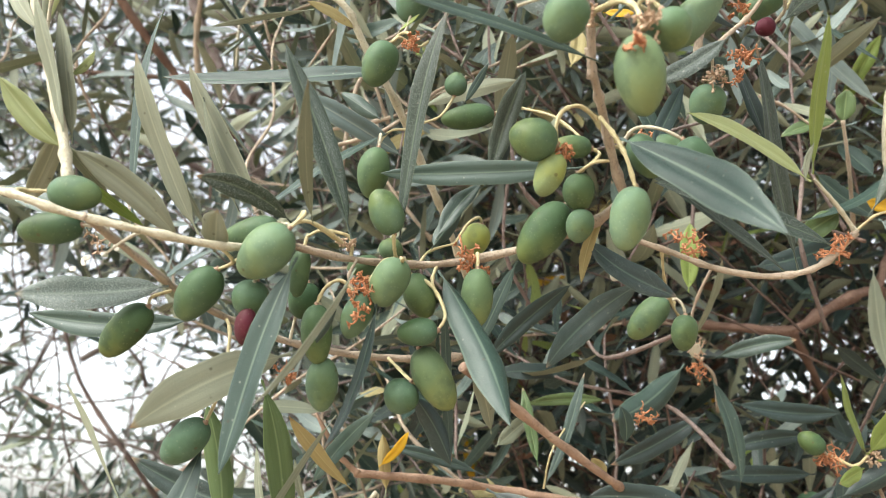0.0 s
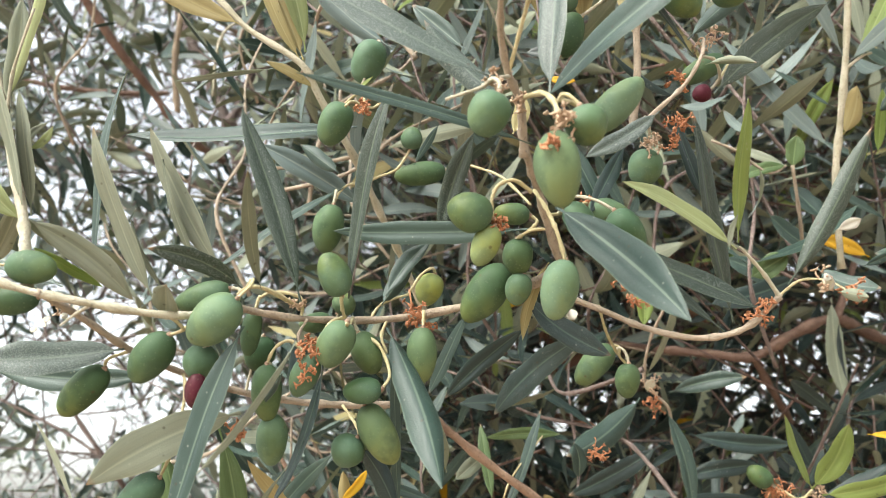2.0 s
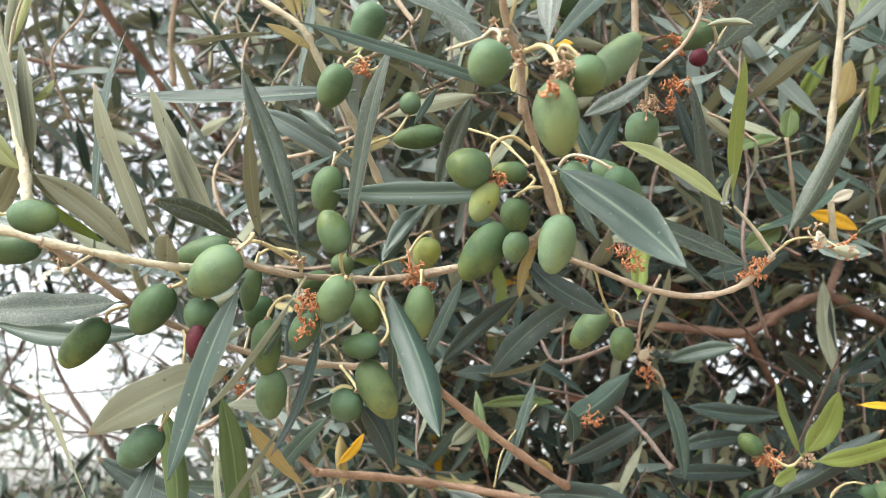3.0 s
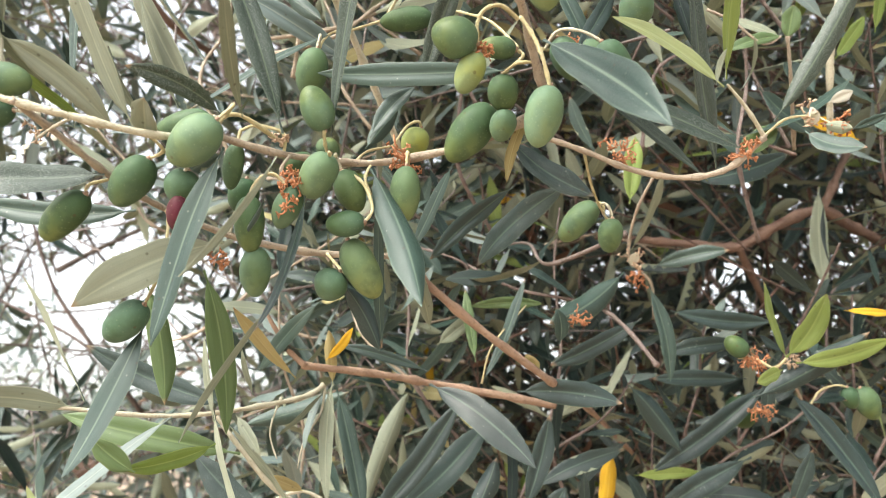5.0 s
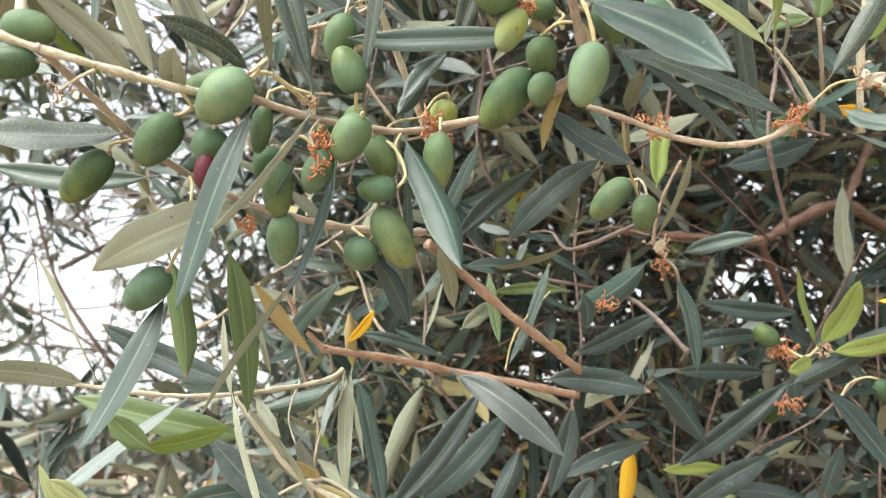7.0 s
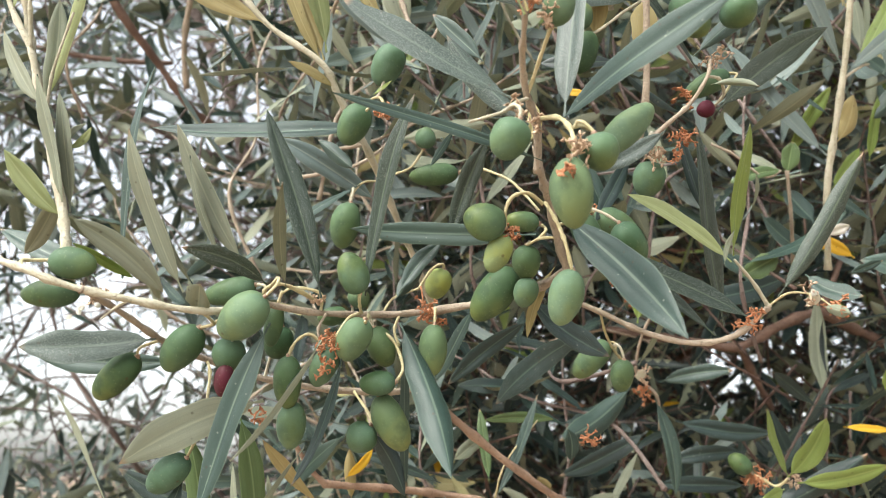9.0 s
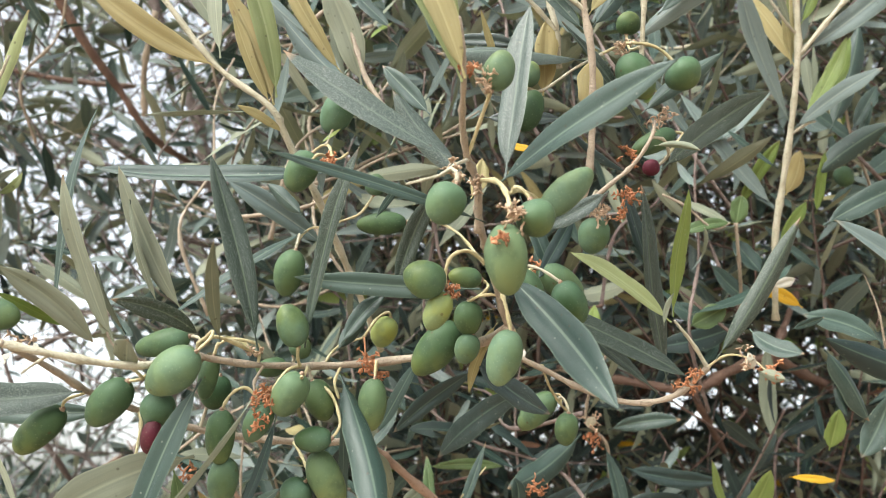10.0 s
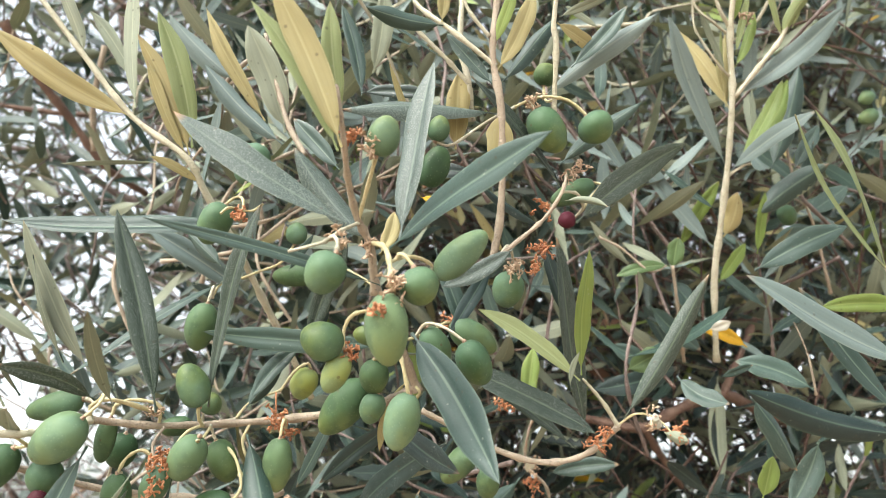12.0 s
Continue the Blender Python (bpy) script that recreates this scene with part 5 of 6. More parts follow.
dried_cluster(youngshoot, (0.2205, 0.3665, 1.5334), 0.0080, 10, "chaff")
dried_cluster(youngshoot, (0.2234, 0.4156, 1.5072), 0.0140, 20, "dry")
leaf(youngshoot, (0.1997, 0.3727, 1.5133), (0.2626, 0.3614, 1.5486), 0.0120, -19, 0.0024, "shade_dark")
leaf(youngshoot, (0.2272, 0.3912, 1.5197), (0.2706, 0.3880, 1.4555), 0.0144, -0, -0.0031, "shade_dark")
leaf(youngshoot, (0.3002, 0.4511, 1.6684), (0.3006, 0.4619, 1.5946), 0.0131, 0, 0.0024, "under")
leaf(youngshoot, (0.1467, 0.3916, 1.5596), (0.0932, 0.4004, 1.5323), 0.0123, 0, -0.0020, "shade_dark")
leaf(youngshoot, (0.1704, 0.4095, 1.5680), (0.2325, 0.4100, 1.5623), 0.0129, -0, 0.0028, "shade_dark")
leaf(youngshoot, (0.2203, 0.4239, 1.5509), (0.1695, 0.4270, 1.5434), 0.0116, 0, 0.0021, "shade_dark")
leaf(youngshoot, (0.1425, 0.4127, 1.5228), (0.1748, 0.4230, 1.4846), 0.0148, -0, -0.0020, "shade_dark")
leaf(youngshoot, (0.2374, 0.4303, 1.5275), (0.1604, 0.4373, 1.4720), 0.0140, 28, -0.0028, "shade_dark")
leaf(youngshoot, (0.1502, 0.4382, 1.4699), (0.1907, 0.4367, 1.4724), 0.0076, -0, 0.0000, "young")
leaf(youngshoot, (0.2221, 0.4335, 1.4815), (0.1542, 0.4353, 1.4433), 0.0164, 0, 0.0020, "shade_dark")
leaf(youngshoot, (0.2407, 0.4324, 1.4478), (0.2547, 0.4209, 1.4867), 0.0103, -0, 0.0000, "shade_dark")
leaf(youngshoot, (0.2274, 0.4402, 1.5302), (0.1662, 0.4416, 1.5294), 0.0119, 0, 0.0000, "shade_dark")
leaf(youngshoot, (0.2661, 0.3877, 1.5654), (0.2956, 0.3875, 1.5642), 0.0049, -34, 0.0000, "yellow")

behind = thing("olive_branch", "bare reddish-brown olive boughs behind the leaves", "branch", (0.2810, 0.4200, 1.6433), "fruiting olive branches")
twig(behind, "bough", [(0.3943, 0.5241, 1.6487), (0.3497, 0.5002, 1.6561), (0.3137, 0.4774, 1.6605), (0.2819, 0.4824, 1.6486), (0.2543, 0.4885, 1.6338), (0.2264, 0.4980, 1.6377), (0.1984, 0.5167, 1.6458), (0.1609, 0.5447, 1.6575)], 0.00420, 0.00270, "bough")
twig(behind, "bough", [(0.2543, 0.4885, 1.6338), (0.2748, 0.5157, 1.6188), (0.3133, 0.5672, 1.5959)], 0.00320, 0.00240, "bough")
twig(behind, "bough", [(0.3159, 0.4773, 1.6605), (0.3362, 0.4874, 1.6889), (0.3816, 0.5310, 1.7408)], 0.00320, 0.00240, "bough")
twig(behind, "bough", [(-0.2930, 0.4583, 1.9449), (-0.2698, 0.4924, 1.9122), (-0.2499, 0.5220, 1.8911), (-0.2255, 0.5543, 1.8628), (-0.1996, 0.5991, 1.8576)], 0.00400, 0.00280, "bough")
twig(behind, "bough", [(-0.4760, 0.7650, 1.8600), (-0.4560, 0.7700, 1.7650), (-0.4250, 0.7784, 1.6810), (-0.4051, 0.7950, 1.6384), (-0.3654, 0.8161, 1.5836), (-0.3399, 0.8931, 1.5235)], 0.00110, 0.00320, "old")
twig(behind, "bough", [(-0.5218, 0.8419, 1.6591), (-0.4603, 0.8411, 1.6319), (-0.4119, 0.8276, 1.6103), (-0.3654, 0.8161, 1.5836)], 0.00150, 0.00200, "old")
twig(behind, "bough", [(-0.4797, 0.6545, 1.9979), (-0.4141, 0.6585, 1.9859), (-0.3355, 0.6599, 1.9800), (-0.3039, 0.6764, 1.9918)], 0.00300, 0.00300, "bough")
twig(behind, "bough", [(-0.1863, 0.4208, 1.9005), (-0.1965, 0.4457, 1.8649), (-0.1976, 0.4693, 1.8322)], 0.00200, 0.00250, "twig")
twig(behind, "bough", [(-0.1425, 1.0651, 1.8185), (-0.2166, 1.0257, 1.9208), (-0.2907, 0.9897, 2.0145), (-0.3295, 0.9671, 2.1277), (-0.4151, 0.9426, 2.3020), (-0.4526, 0.9233, 2.4068)], 0.01150, 0.00750, "old")
twig(behind, "bough", [(-0.2907, 0.9897, 2.0145), (-0.3754, 0.9662, 2.0220), (-0.4571, 0.9299, 2.0619), (-0.5368, 0.9261, 2.0741)], 0.00700, 0.00400, "old")
twig(behind, "bough", [(-0.3295, 0.9671, 2.1277), (-0.2882, 0.9325, 2.2146), (-0.2704, 0.8811, 2.3450)], 0.00800, 0.00500, "old")
twig(behind, "bough", [(-0.2166, 1.0257, 1.9208), (-0.2911, 0.9676, 1.9067), (-0.3622, 0.9406, 1.9228)], 0.00500, 0.00300, "old")
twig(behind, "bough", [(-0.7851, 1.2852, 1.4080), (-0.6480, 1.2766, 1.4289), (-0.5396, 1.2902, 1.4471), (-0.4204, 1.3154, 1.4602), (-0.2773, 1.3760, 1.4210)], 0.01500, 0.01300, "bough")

rightback = thing("olive_branch", "leafy olive twigs with grey-green leaves and small olives", "branch", (0.3287, 0.3502, 1.7500), "fruiting olive branches")
twig(rightback, "stem", [(0.3555, 0.3840, 1.7152), (0.3347, 0.3588, 1.7542), (0.3114, 0.3375, 1.7844), (0.3034, 0.3239, 1.8191)], 0.00110, 0.00080, "twig")
leaf(rightback, (0.2786, 0.3343, 1.7453), (0.3180, 0.3090, 1.7734), 0.0165, -0, -0.0021, "top")
leaf(rightback, (0.2819, 0.3429, 1.7237), (0.2844, 0.3276, 1.7605), 0.0071, -0, 0.0000, "young")
leaf(rightback, (0.3304, 0.3563, 1.7612), (0.3625, 0.3551, 1.7847), 0.0145, -0, 0.0000, "top")
leaf(rightback, (0.3196, 0.3410, 1.7742), (0.2892, 0.3425, 1.8028), 0.0126, 0, 0.0000, "top")
leaf(rightback, (0.3132, 0.3373, 1.7844), (0.3342, 0.3326, 1.8185), 0.0109, -0, 0.0000, "top")
leaf(rightback, (0.3347, 0.3588, 1.7542), (0.3032, 0.3568, 1.7387), 0.0142, 0, 0.0000, "top")
olive(rightback, (0.4033, 0.3611, 1.8683), (0.3930, 0.3639, 1.8633), 0.0111, "green")
olive(rightback, (0.4071, 0.3659, 1.8558), (0.3939, 0.3693, 1.8499), 0.0128, "green")
olive(rightback, (0.3128, 0.3557, 1.7660), (0.3201, 0.3599, 1.7545), 0.0131, "green")
leaf(rightback, (0.1901, 0.3393, 1.6438), (0.2106, 0.3331, 1.6551), 0.0137, -0, 0.0000, "fresh")
leaf(rightback, (0.1738, 0.3652, 1.6364), (0.2278, 0.3552, 1.6508), 0.0151, -0, 0.0028, "shade_dark")
leaf(rightback, (0.1873, 0.3634, 1.6648), (0.2164, 0.3675, 1.6494), 0.0139, -0, -0.0021, "top")
leaf(rightback, (0.2350, 0.3331, 1.6769), (0.2211, 0.3362, 1.6985), 0.0150, 0, 0.0000, "top")
leaf(rightback, (0.2083, 0.3426, 1.6853), (0.2408, 0.3501, 1.6608), 0.0144, -0, 0.0021, "top")
twig(rightback, "stem", [(0.1690, 0.3120, 1.7145), (0.1824, 0.3133, 1.7089), (0.1996, 0.3167, 1.6972), (0.2091, 0.3146, 1.7006)], 0.00070, 0.00060, "twig")
leaf(rightback, (0.2091, 0.3146, 1.7006), (0.1855, 0.3210, 1.7158), 0.0051, -0, 0.0000, "under")
leaf(rightback, (0.2125, 0.3149, 1.6992), (0.2146, 0.3079, 1.7159), 0.0108, -0, 0.0000, "fresh")
leaf(rightback, (0.2108, 0.3145, 1.7006), (0.1802, 0.3197, 1.6936), 0.0079, 0, 0.0020, "fresh")
twig(rightback, "stem", [(0.2124, 0.3143, 1.7007), (0.2215, 0.3331, 1.6796), (0.2353, 0.3631, 1.6565)], 0.00090, 0.00110, "twig")
leaf(arch, (0.1314, 0.2453, 1.5880), (0.0733, 0.2226, 1.6202), 0.0079, 43, 0.0013, "scurfy")
olive(youngshoot, (0.2251, 0.4535, 1.5201), (0.2337, 0.4590, 1.5004), 0.0206, "dark")
olive(youngshoot, (0.2887, 0.4201, 1.5238), (0.2987, 0.4252, 1.5051), 0.0151, "green")
olive(youngshoot, (0.2650, 0.3944, 1.5215), (0.2690, 0.3978, 1.5096), 0.0105, "dark")

def hang_fruit():
    """Give every fruit that has none a thin curved stalk to the nearest stem of its branch."""
    for parent, at, axis in list(FRUIT):
        if min((at - e).length for e in STALK_ENDS) < 0.0035:
            continue
        near = [(p - at).length for q, p in STEMS if q == parent]
        best = min(near)
        if best < 0.0015 or best > 0.040:
            continue
        p = [p for q, p in STEMS if q == parent][near.index(best)]
        lift = -axis * min(0.005, best * 0.35)
        twig(parent, "stalk", [p, p.lerp(at, 0.35) + lift * 0.9 + Vector((0, 0, best * 0.08)), p.lerp(at, 0.75) + lift, at], 0.00062, 0.00052, "pale" if len(near) % 2 else "straw")


hang_fruit()

# ---- the tree behind: trunk, limbs, shoots and crown ----
ORDER = ("top", "shade_dark", "young", "tan", "yellow", "dead", "skylit", "under")
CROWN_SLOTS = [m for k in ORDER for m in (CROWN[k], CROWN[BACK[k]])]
CT, ST = math.cos(radians(TILT)), math.sin(radians(TILT))


def spot(a, b, y):
    """A place in the crown: y metres out from the tree's edge, a across and b up, both as slopes."""
    return Vector((a * y, y * CT - b * y * ST, EYE + y * ST + b * y * CT))


def leaf_cloud(name, leaves, nu, nv, parent, thick=0.0004):
    """Thousands of thin two-faced leaves in one mesh. Each: base, axis, normal, length, width, bow, sag, twist, fold, kind."""
    n = len(leaves)
    base = np.array([l[0] for l in leaves])
    axis = np.array([l[1] for l in leaves])
    nrm = np.array([l[2] for l in leaves])
    side = np.cross(axis, nrm)
    ln, wd, bow, sag, twist, fold = (np.array([l[k] for l in leaves])[:, None, None, None] for k in (3, 4, 5, 6, 7, 8))
    kind = np.array([l[9] for l in leaves])
    us = np.linspace(0, 1, nu + 1)
    vs = np.linspace(-1, 1, nv + 1)
    prof = np.array([leaf_profile(u) for u in us])
    u = us[None, :, None, None]
    v = vs[None, None, :, None]
    A, S, N, B = (q[:, None, None, :] for q in (axis, side, nrm, base))
    a = twist * (u - 0.4)
    s = S * np.cos(a) + N * np.sin(a)
    m = N * np.cos(a) - S * np.sin(a)
    w = wd * 0.5 * prof[None, :, None, None]
    mid = B + A * (u * ln) + S * (bow * 4 * u * (1 - u)) + N * (sag * 4 * u * (1 - u))
    q = mid + s * (v * w) + m * (fold * w * np.abs(v) ** 1.15)
    t = thick * (1 - v * v) + 0 * q[..., :1]
    co = np.stack([q + m * t * 0.5, q - m * t * 0.5], 1).reshape(-1, 3)
    per = (nu + 1) * (nv + 1)
    quads, uvq, mi = [], [], []
    for k in (0, 1):
        for i in range(nu):
            for j in range(nv):
                c = [(i, j), (i, j + 1), (i + 1, j + 1), (i + 1, j)]
                if k:
                    c.reverse()
                quads.append([k * per + p * (nv + 1) + r for p, r in c])
                uvq.append([(vs[r], us[p]) for p, r in c])
                mi.append(k)
    quads, uvq, mi = np.array(quads), np.array(uvq), np.array(mi)
    faces = (quads[None] + (np.arange(n) * 2 * per)[:, None, None]).reshape(-1)
    nf = n * len(mi)
    me = bpy.data.meshes.new(name)
    me.vertices.add(len(co))
    me.vertices.foreach_set("co", co.reshape(-1).astype(np.float32))
    me.loops.add(nf * 4)
    me.loops.foreach_set("vertex_index", faces.astype(np.int32))
    me.polygons.add(nf)
    me.polygons.foreach_set("loop_start", np.arange(0, nf * 4, 4, dtype=np.int32))
    me.polygons.foreach_set("material_index", (mi[None] + 2 * kind[:, None]).reshape(-1).astype(np.int32))
    me.polygons.foreach_set("use_smooth", np.ones(nf, dtype=bool))
    uvl = me.uv_layers.new(name="UVMap")
    uvl.data.foreach_set("uv", np.broadcast_to(uvq[None], (n, *uvq.shape)).reshape(-1).astype(np.float32))
    me.update(calc_edges=True)
    me.validate()
    for mt in CROWN_SLOTS:
        me.materials.append(mt)
    ob = new(name, me)
    return tagged(at_parent(ob, parent), kind="stuff")


def shoot_plan(rng, start, way, length, pairs, size, kinds, wide=1.0):
    """The leaves of one shoot, in opposite pairs, each pair turned a quarter round; blades lean out to the light."""
    out = []
    x = way.orthogonal().normalized()
    turn = rng.uniform(0, 3.14)
    for i in range(pairs):
        u = (i + 0.4) / pairs
        p = start + way * (length * u)
        turn += 1.57 + rng.uniform(-0.4, 0.4)
        for half in (0, math.pi):
            if rng.random() < 0.10:
                continue
            q = Matrix.Rotation(turn + half, 3, way) @ x
            axis = (q * rng.uniform(0.4, 1.0) + way * rng.uniform(0.35, 1.0) + Vector((0, 0, rng.uniform(-0.5, 0.1)))).normalized()
            nrm = way * 0.6 + Vector((rng.gauss(0, 0.6), rng.gauss(-0.55, 0.6), rng.gauss(0.25, 0.6)))
            nrm = (nrm - axis * nrm.dot(axis)).normalized()
            ln = size * rng.uniform(0.6, 1.2) * (1 - 0.3 * u)
            out.append((p, axis, nrm, ln, ln * rng.uniform(0.14, 0.22) * wide, ln * rng.uniform(-0.06, 0.06), ln * rng.uniform(-0.10, 0.05), rng.uniform(-0.6, 0.6), rng.uniform(0.15, 0.75), 4 if rng.random() < 0.0015 else rng.choice(kinds)))
    return out


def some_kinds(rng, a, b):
    # Low on the close side: mostly the dark leaf colour with painted shade.
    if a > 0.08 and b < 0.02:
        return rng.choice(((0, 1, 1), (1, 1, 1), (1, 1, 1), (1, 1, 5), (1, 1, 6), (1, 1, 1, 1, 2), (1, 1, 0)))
    # Open side: mostly the paler leaf colour that holds the sky sheen.
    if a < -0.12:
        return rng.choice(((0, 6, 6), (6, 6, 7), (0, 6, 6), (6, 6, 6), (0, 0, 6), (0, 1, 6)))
    # High up: again more of the leaf colour with sky sheen in it.
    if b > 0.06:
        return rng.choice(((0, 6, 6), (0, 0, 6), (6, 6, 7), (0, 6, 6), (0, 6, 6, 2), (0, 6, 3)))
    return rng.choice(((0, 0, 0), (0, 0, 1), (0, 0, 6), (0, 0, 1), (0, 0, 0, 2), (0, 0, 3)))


tree = thing("olive_tree", "old olive tree with a dense crown of narrow grey-green leaves", "tree", spot(0.42, -0.7, 2.5).xy.to_3d())
base_at = tree.location.copy()
top_at = spot(0.36, 0.1, 2.3)
twig(tree, "trunk", [base_at - Vector((0, 0, 0.1)), base_at.lerp(top_at, 0.35) + Vector((0.06, 0, 0)), base_at.lerp(top_at, 0.7) - Vector((0.05, 0, 0)), top_at, top_at + Vector((-0.1, 0.1, 0.8))], 0.15, 0.06, "old")
rng = random.Random(5)
for i in range(16):
    p0 = base_at.lerp(top_at, rng.uniform(0.72, 1.0))
    p3 = spot(rng.uniform(-0.75, 0.9), rng.uniform(-0.45, 0.6), rng.uniform(0.9, 1.6))
    mid = p0.lerp(p3, 0.5) + Vector((rng.uniform(-0.12, 0.12), rng.uniform(0.0, 0.3), rng.uniform(-0.15, 0.2)))
    twig(tree, "limb", [p0, p0.lerp(mid, 0.5) + Vector((0, 0, 0.03)), mid, mid.lerp(p3, 0.6) + Vector((0, 0, 0.04)), p3], rng.uniform(0.010, 0.022), 0.0011, "wood" if i % 2 else "old")


def density(a, b, y):
    """How full the crown is: nearly open low on one side, close and dark on the other."""
    if a < -0.2 and b <= -0.35:
        return 0.36
    if a < -0.32 and b < -0.09:
        return 0.03 if y < 0.9 else 0.12
    if a < -0.22:
        return 0.30 if y < 0.9 else 0.21
    if a < -0.05:
        return 0.8
    if 0.24 < a < 0.62 and -0.27 < b < -0.08:
        return 0.27 if y > 0.9 else 0.75
    if b < 0.02 and y > 1.15:
        return 0.36
    return 0.55 if y > 1.15 else 0.85 if a > 0.3 else 1.0


def crown(name, count, ys, seed, size, nu, nv, stem, bs_range=(-0.70, 0.65)):
    rng = random.Random(seed)
    leaves = []
    stems = {"grey": bmesh.new(), "red": bmesh.new()}
    made = 0
    while made < count:
        y = (ys[0] ** 2 + rng.random() * (ys[1] ** 2 - ys[0] ** 2)) ** 0.5
        a, b = rng.uniform(-0.95, 0.95), rng.uniform(*bs_range)
        if rng.random() > density(a, b, y):
            continue
        made += 1
        way = Vector((rng.gauss(0, 0.7), rng.gauss(-0.15, 0.6), rng.gauss(0.5, 0.6))).normalized()
        ln = rng.uniform(0.10, 0.20)
        start = spot(a, b, y) - way * ln * 0.5
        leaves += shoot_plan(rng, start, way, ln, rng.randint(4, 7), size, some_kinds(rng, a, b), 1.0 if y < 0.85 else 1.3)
        q = way.orthogonal() * 0.015
        tube(stems["grey" if a < 0.05 else "red"], [start - way * ln * rng.uniform(0.2, 1.0) + q, start, start + way * ln * 0.5 + q * 0.3, start + way * ln], stem, stem * 0.5, 4, 0.1, rng)
    leaf_cloud(name, leaves, nu, nv, tree)
    for k, bs in stems.items():
        tagged(at_parent(part(name + "_twig", bs, WOOD[k]), tree), kind="stuff")


def outer_crown(name, count, centre, radii, seed):
    """Unseen leaves added over, beside and behind the part that is looked into: they round off the crown and block sky
    light, open towards the light side.
    """
    rng = random.Random(seed)
    leaves = []
    made = 0
    while made < count:
        d = Vector([rng.gauss(0, 1) for k in range(3)]).normalized() * rng.random() ** 0.28
        p = Vector([c + r * q for c, r, q in zip(centre, radii, d)])
        out = (p - Vector((0, 0, EYE))).dot(Vector((0, CT, ST)))
        up = (p - Vector((0, 0, EYE))).dot(Vector((0, -ST, CT)))
        if out > 0.1 and abs(p.x) < 0.97 * out and -0.72 * out < up < 0.67 * out and out < 3.0:
            continue
        if (p - Vector((0, 0, EYE))).length < 0.62 or (p.x < 0.1 and p.y < 0.3) or p.z < 0.75:
            continue
        if p.x < -0.3 and rng.random() < 0.8:
            continue
        made += 1
        way = Vector((rng.gauss(0, 0.7), rng.gauss(0, 0.6), rng.gauss(0.2, 0.6))).normalized()
        leaves += shoot_plan(rng, p, way, 0.22, 6, 0.085, (0, 0, 1))
    leaf_cloud(name, leaves, 2, 2, tree)


crown("near_foliage", 880, (0.52, 0.90), 11, 0.060, 7, 2, 0.0010)
crown("crown", 3000, (0.85, 1.6), 12, 0.056, 4, 2, 0.0011)
# Added out of view, to shade the crown from above and the right.
outer_crown("outer_crown", 2600, (0.35, 1.45, 2.35), (2.2, 2.0, 1.75), 15)
crown("far_crown", 3600, (1.6, 3.0), 13, 0.060, 3, 2, 0.0014)


def bare_twigs(name, count, span, rise, ys, kind, seed, thick):
    """A loose net of crooked, forked twigs inside the crown."""
    rng = random.Random(seed)
    bm = bmesh.new()
    for i in range(count):
        p = spot(rng.uniform(*span), rng.uniform(*rise), rng.uniform(*ys))
        if rng.random() > density((p.x) / p.y, -0.2 if p.z - EYE < 0.27 * p.y else 0.1, 1.0) * 2.4:
            continue
        d = Vector((rng.gauss(0.2, 0.6), rng.gauss(0, 0.4), rng.gauss(0.4, 0.6))).normalized()
        r = thick * rng.uniform(0.5, 1.5)
        path = [p]
        for k in range(rng.randint(5, 8)):
            d = (d + Vector([rng.gauss(0, 0.22) for j in range(3)])).normalized()
            path.append(path[-1] + d * rng.uniform(0.03, 0.06))
            if k and rng.random() < 0.7:
                e = (d + Vector([rng.gauss(0, 0.8) for j in range(3)])).normalized()
                f = (e + Vector([rng.gauss(0, 0.3) for j in range(3)])).normalized()
                q = path[-1]
                tube(bm, [q, q + e * 0.03, q + e * 0.03 + f * rng.uniform(0.02, 0.06)], r * 0.55, r * 0.25, 4, 0.15, rng)
        tube(bm, path, r, r * 0.4, 5, 0.18, rng)
    tagged(at_parent(part(name, bm, WOOD[kind]), tree), kind="stuff")


bare_twigs("twig_net", 330, (-0.8, -0.05), (-0.5, 0.5), (0.7, 1.7), "grey", 31, 0.0022)
bare_twigs("pale_twig_net", 30, (-0.18, 0.45), (-0.40, 0.12), (0.50, 0.80), "twig", 33, 0.0009)
bare_twigs("brown_twig_net", 40, (0.05, 0.8), (-0.6, 0.25), (0.85, 1.6), "red", 32, 0.0017)


# ---- separate leafy shoots just behind the fruit ----
def leaf_mesh(kind, rng):
    bm = bmesh.new()
    uvl = bm.loops.layers.uv.new("UVMap")
    ln = 1.0
    add_leaf(bm, uvl, Vector(), Vector((0, 0, 1)), Vector((1, 0, 0)), Vector((0, -1, 0)), ln, rng.uniform(0.15, 0.21), rng.uniform(-0.06, 0.06), rng.uniform(-0.10, 0.05), rng.uniform(-0.6, 0.6), 9, 4, 0.008, rng.uniform(0.15, 0.7), rng)
    me = bpy.data.meshes.new("leaf")
    bm.to_mesh(me)
    bm.free()
    for f in me.polygons:
        f.use_smooth = True
    me.materials.append(LEAF[kind])
    me.materials.append(LEAF[BACK[kind]])
    return me


rng = random.Random(77)
SHAPES = {k: [leaf_mesh(k, rng) for i in range(7)] for k in ORDER}


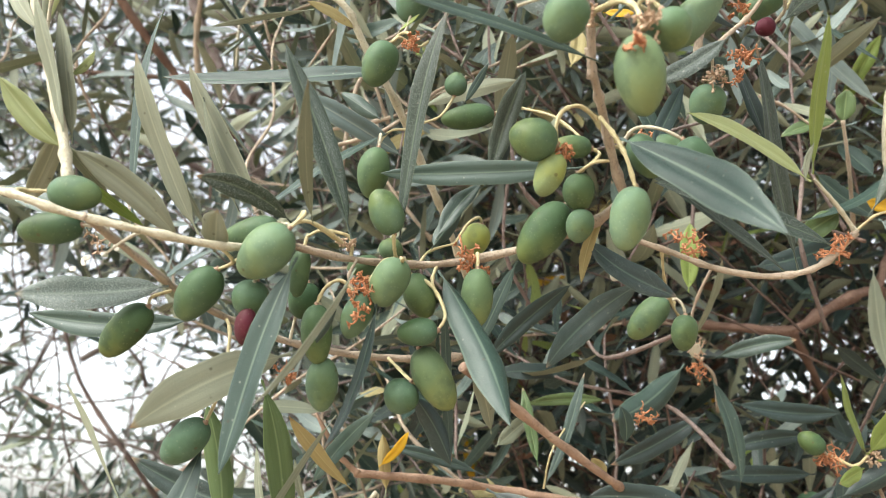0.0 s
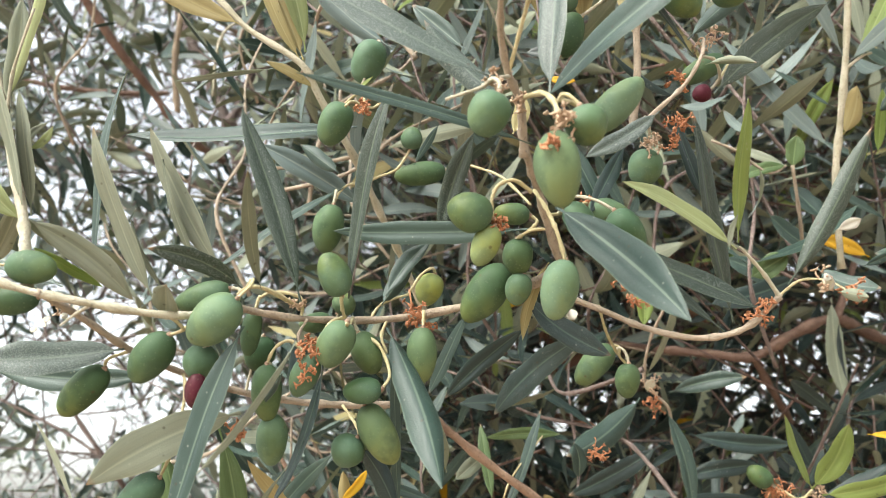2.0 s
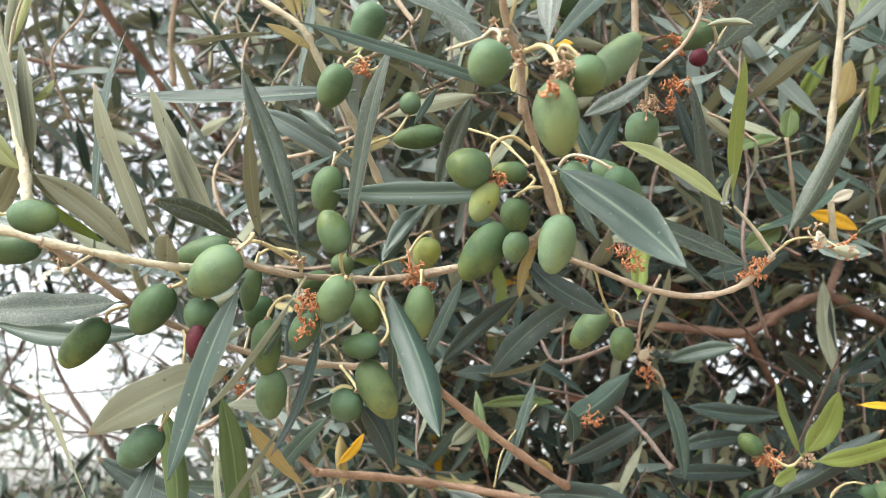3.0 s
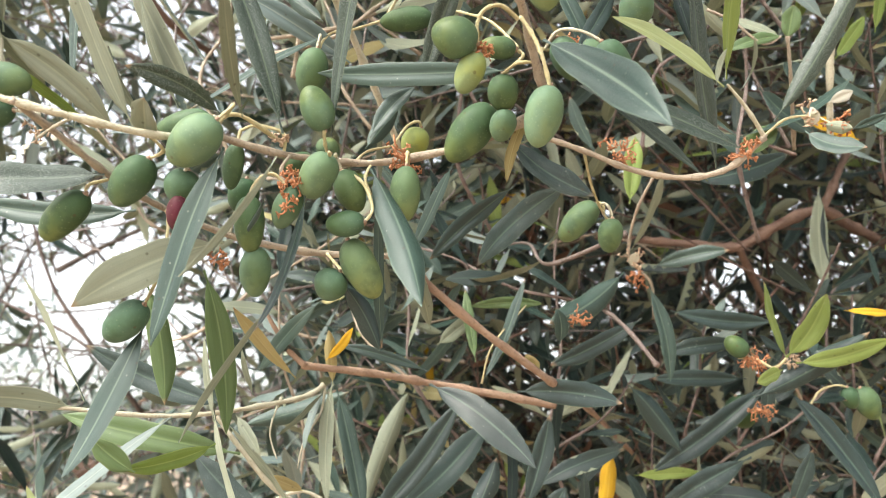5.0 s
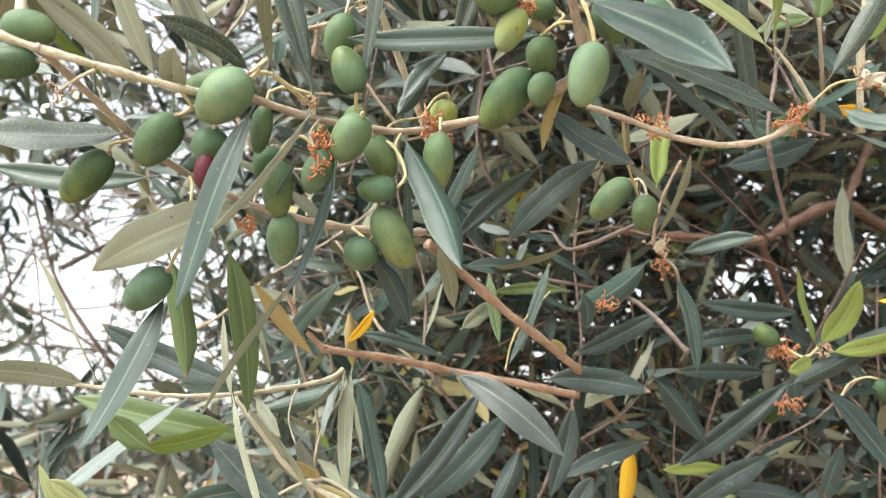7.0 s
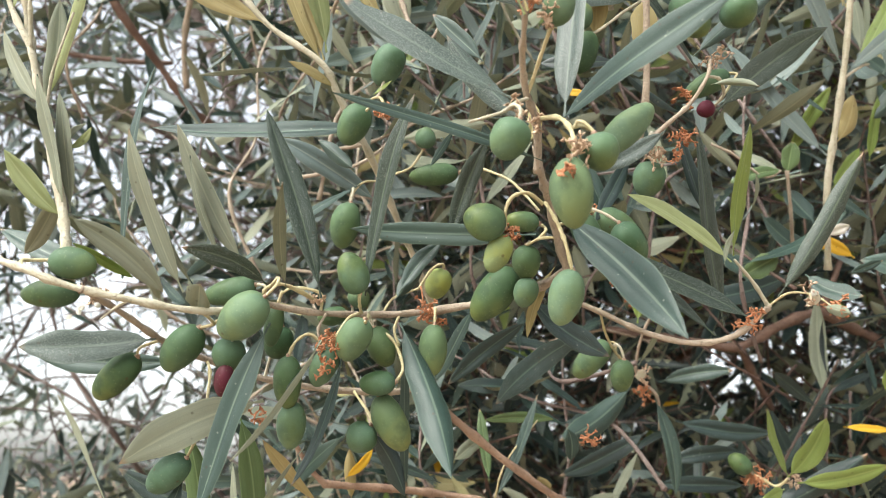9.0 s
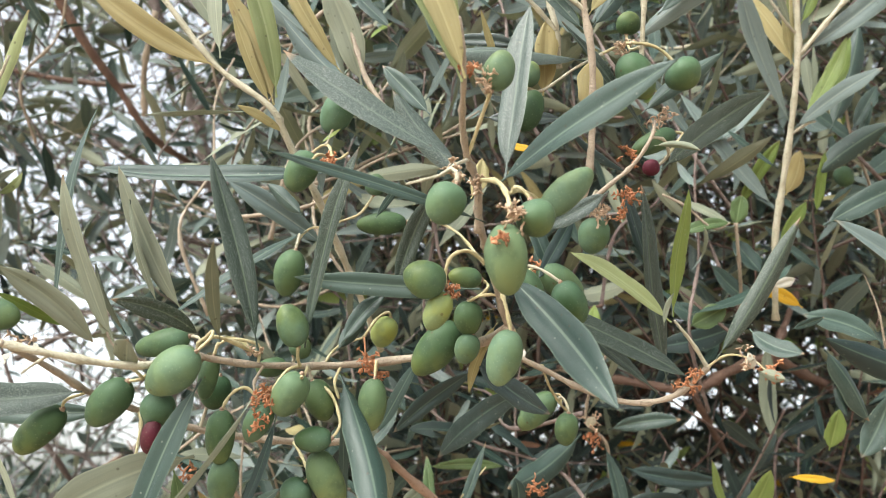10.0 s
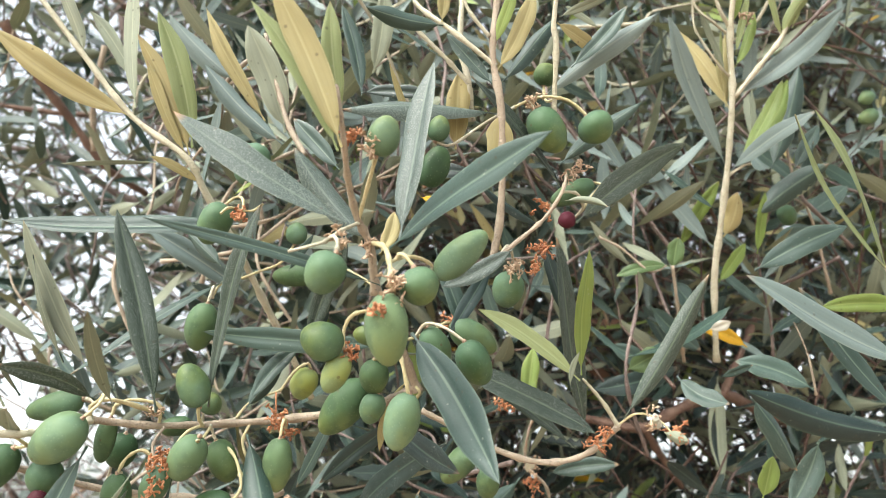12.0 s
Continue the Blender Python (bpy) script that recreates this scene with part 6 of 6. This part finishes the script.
def leafy_shoot(start, way, length, pairs, size, kinds, rng, label):
    ob = thing("olive_shoot", label, "shoot", start, "leafy shoots behind the fruit")
    q = way.orthogonal() * 0.012
    twig(ob, "stem", [start - way * length * 0.3 + q * 2, start, start + way * length * 0.35 + q * 0.5, start + way * length * 0.7 - q * 0.2, start + way * length], 0.0012, 0.0006, "pale" if start.z > EYE + 0.36 else "old" if start.x > 0 else "twig")
    for p, axis, nrm, ln, w, bow, sag, tw, fold, k in shoot_plan(rng, start, way, length, pairs, size, kinds):
        k = 0 if k == 4 else k
        lf = new("leaf", rng.choice(SHAPES[ORDER[k]]))
        lf.parent = ob
        m = Matrix((axis.cross(nrm), -nrm, axis)).transposed().to_4x4()
        lf.matrix_basis = Matrix.Translation(p - ob.location) @ m @ Matrix.Scale(ln, 4)
    return ob


LABELS = {0: "leafy olive shoot with dull grey-green leaves on a thin twig", 1: "olive shoot with shade coloured into its dark blue-green leaves", 2: "olive shoot with a few bright young leaves", 3: "olive shoot showing rusty leaf undersides", 4: "olive shoot with withered yellow leaves", 5: "olive shoot with shade coloured into dark leaves, some withered brown", 6: "leafy olive shoot with sky sheen coloured into its blue-grey leaves", 7: "leafy olive shoot showing pale leaf undersides"}
made = 0
while made < 64:
    y = rng.uniform(0.40, 0.56)
    a, b = rng.uniform(-0.75, 0.85), rng.uniform(-0.62, 0.55)
    if rng.random() > density(a, b, y) or (a < -0.2 and b < 0.0) or (0.2 < a < 0.75 and -0.2 < b < 0.08 and y < 0.52):
        continue
    made += 1
    way = Vector((rng.gauss(0, 0.6), rng.gauss(-0.05, 0.4), rng.gauss(0.6, 0.5))).normalized()
    ln = rng.uniform(0.09, 0.17)
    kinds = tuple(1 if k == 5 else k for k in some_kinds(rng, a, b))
    start = spot(a, b, y) - way * ln * 0.5
    if start.y + way.y * ln < 0.36:
        way.y = abs(way.y)
    leafy_shoot(start, way, ln, rng.randint(4, 6), 0.055, kinds, rng, LABELS[max(kinds)])

# Extra high shoots, mostly in the leaf colour with painted sky sheen.
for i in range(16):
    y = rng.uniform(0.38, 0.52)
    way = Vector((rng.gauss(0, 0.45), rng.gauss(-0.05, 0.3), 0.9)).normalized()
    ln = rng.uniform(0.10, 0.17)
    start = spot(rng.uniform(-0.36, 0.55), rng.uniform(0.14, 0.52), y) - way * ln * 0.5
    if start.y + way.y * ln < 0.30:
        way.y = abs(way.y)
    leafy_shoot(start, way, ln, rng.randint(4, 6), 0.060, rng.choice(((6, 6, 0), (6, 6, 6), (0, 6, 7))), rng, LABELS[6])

# ---- ground ----
gm, nt, gp = mat("dry earth")
tc = nt.nodes.new("ShaderNodeTexCoord").outputs["Object"]
g1 = node(nt, "ShaderNodeTexNoise", scale=0.8, detail=6.0)
g2 = node(nt, "ShaderNodeTexNoise", scale=14.0, detail=6.0)
nt.links.new(tc, g1.inputs["Vector"])
nt.links.new(tc, g2.inputs["Vector"])
gc = mix(nt, ramp(nt, g1.outputs[0], 0.35, 0.65), (0.24, 0.172, 0.118), (0.34, 0.255, 0.18))
gc = mix(nt, math_node(nt, "MULTIPLY", ramp(nt, g2.outputs[0], 0.5, 0.75), 0.5), gc, (0.16, 0.118, 0.08))
nt.links.new(gc, gp.inputs["Base Color"])
gp.inputs["Roughness"].default_value = 0.95
bm = bmesh.new()
bmesh.ops.create_grid(bm, x_segments=80, y_segments=80, size=1.0)
for v in bm.verts:
    r = max(abs(v.co.x), abs(v.co.y))
    v.co.x *= 6 + 900 * r ** 4
    v.co.y *= 6 + 900 * r ** 4
    v.co.z = 0.03 * noise.noise(Vector((v.co.x * 0.6, v.co.y * 0.6, 0)))
ground = tagged(part("ground", bm, gm), "dry pale reddish bare earth below the olive tree", "ground", kind="structure")
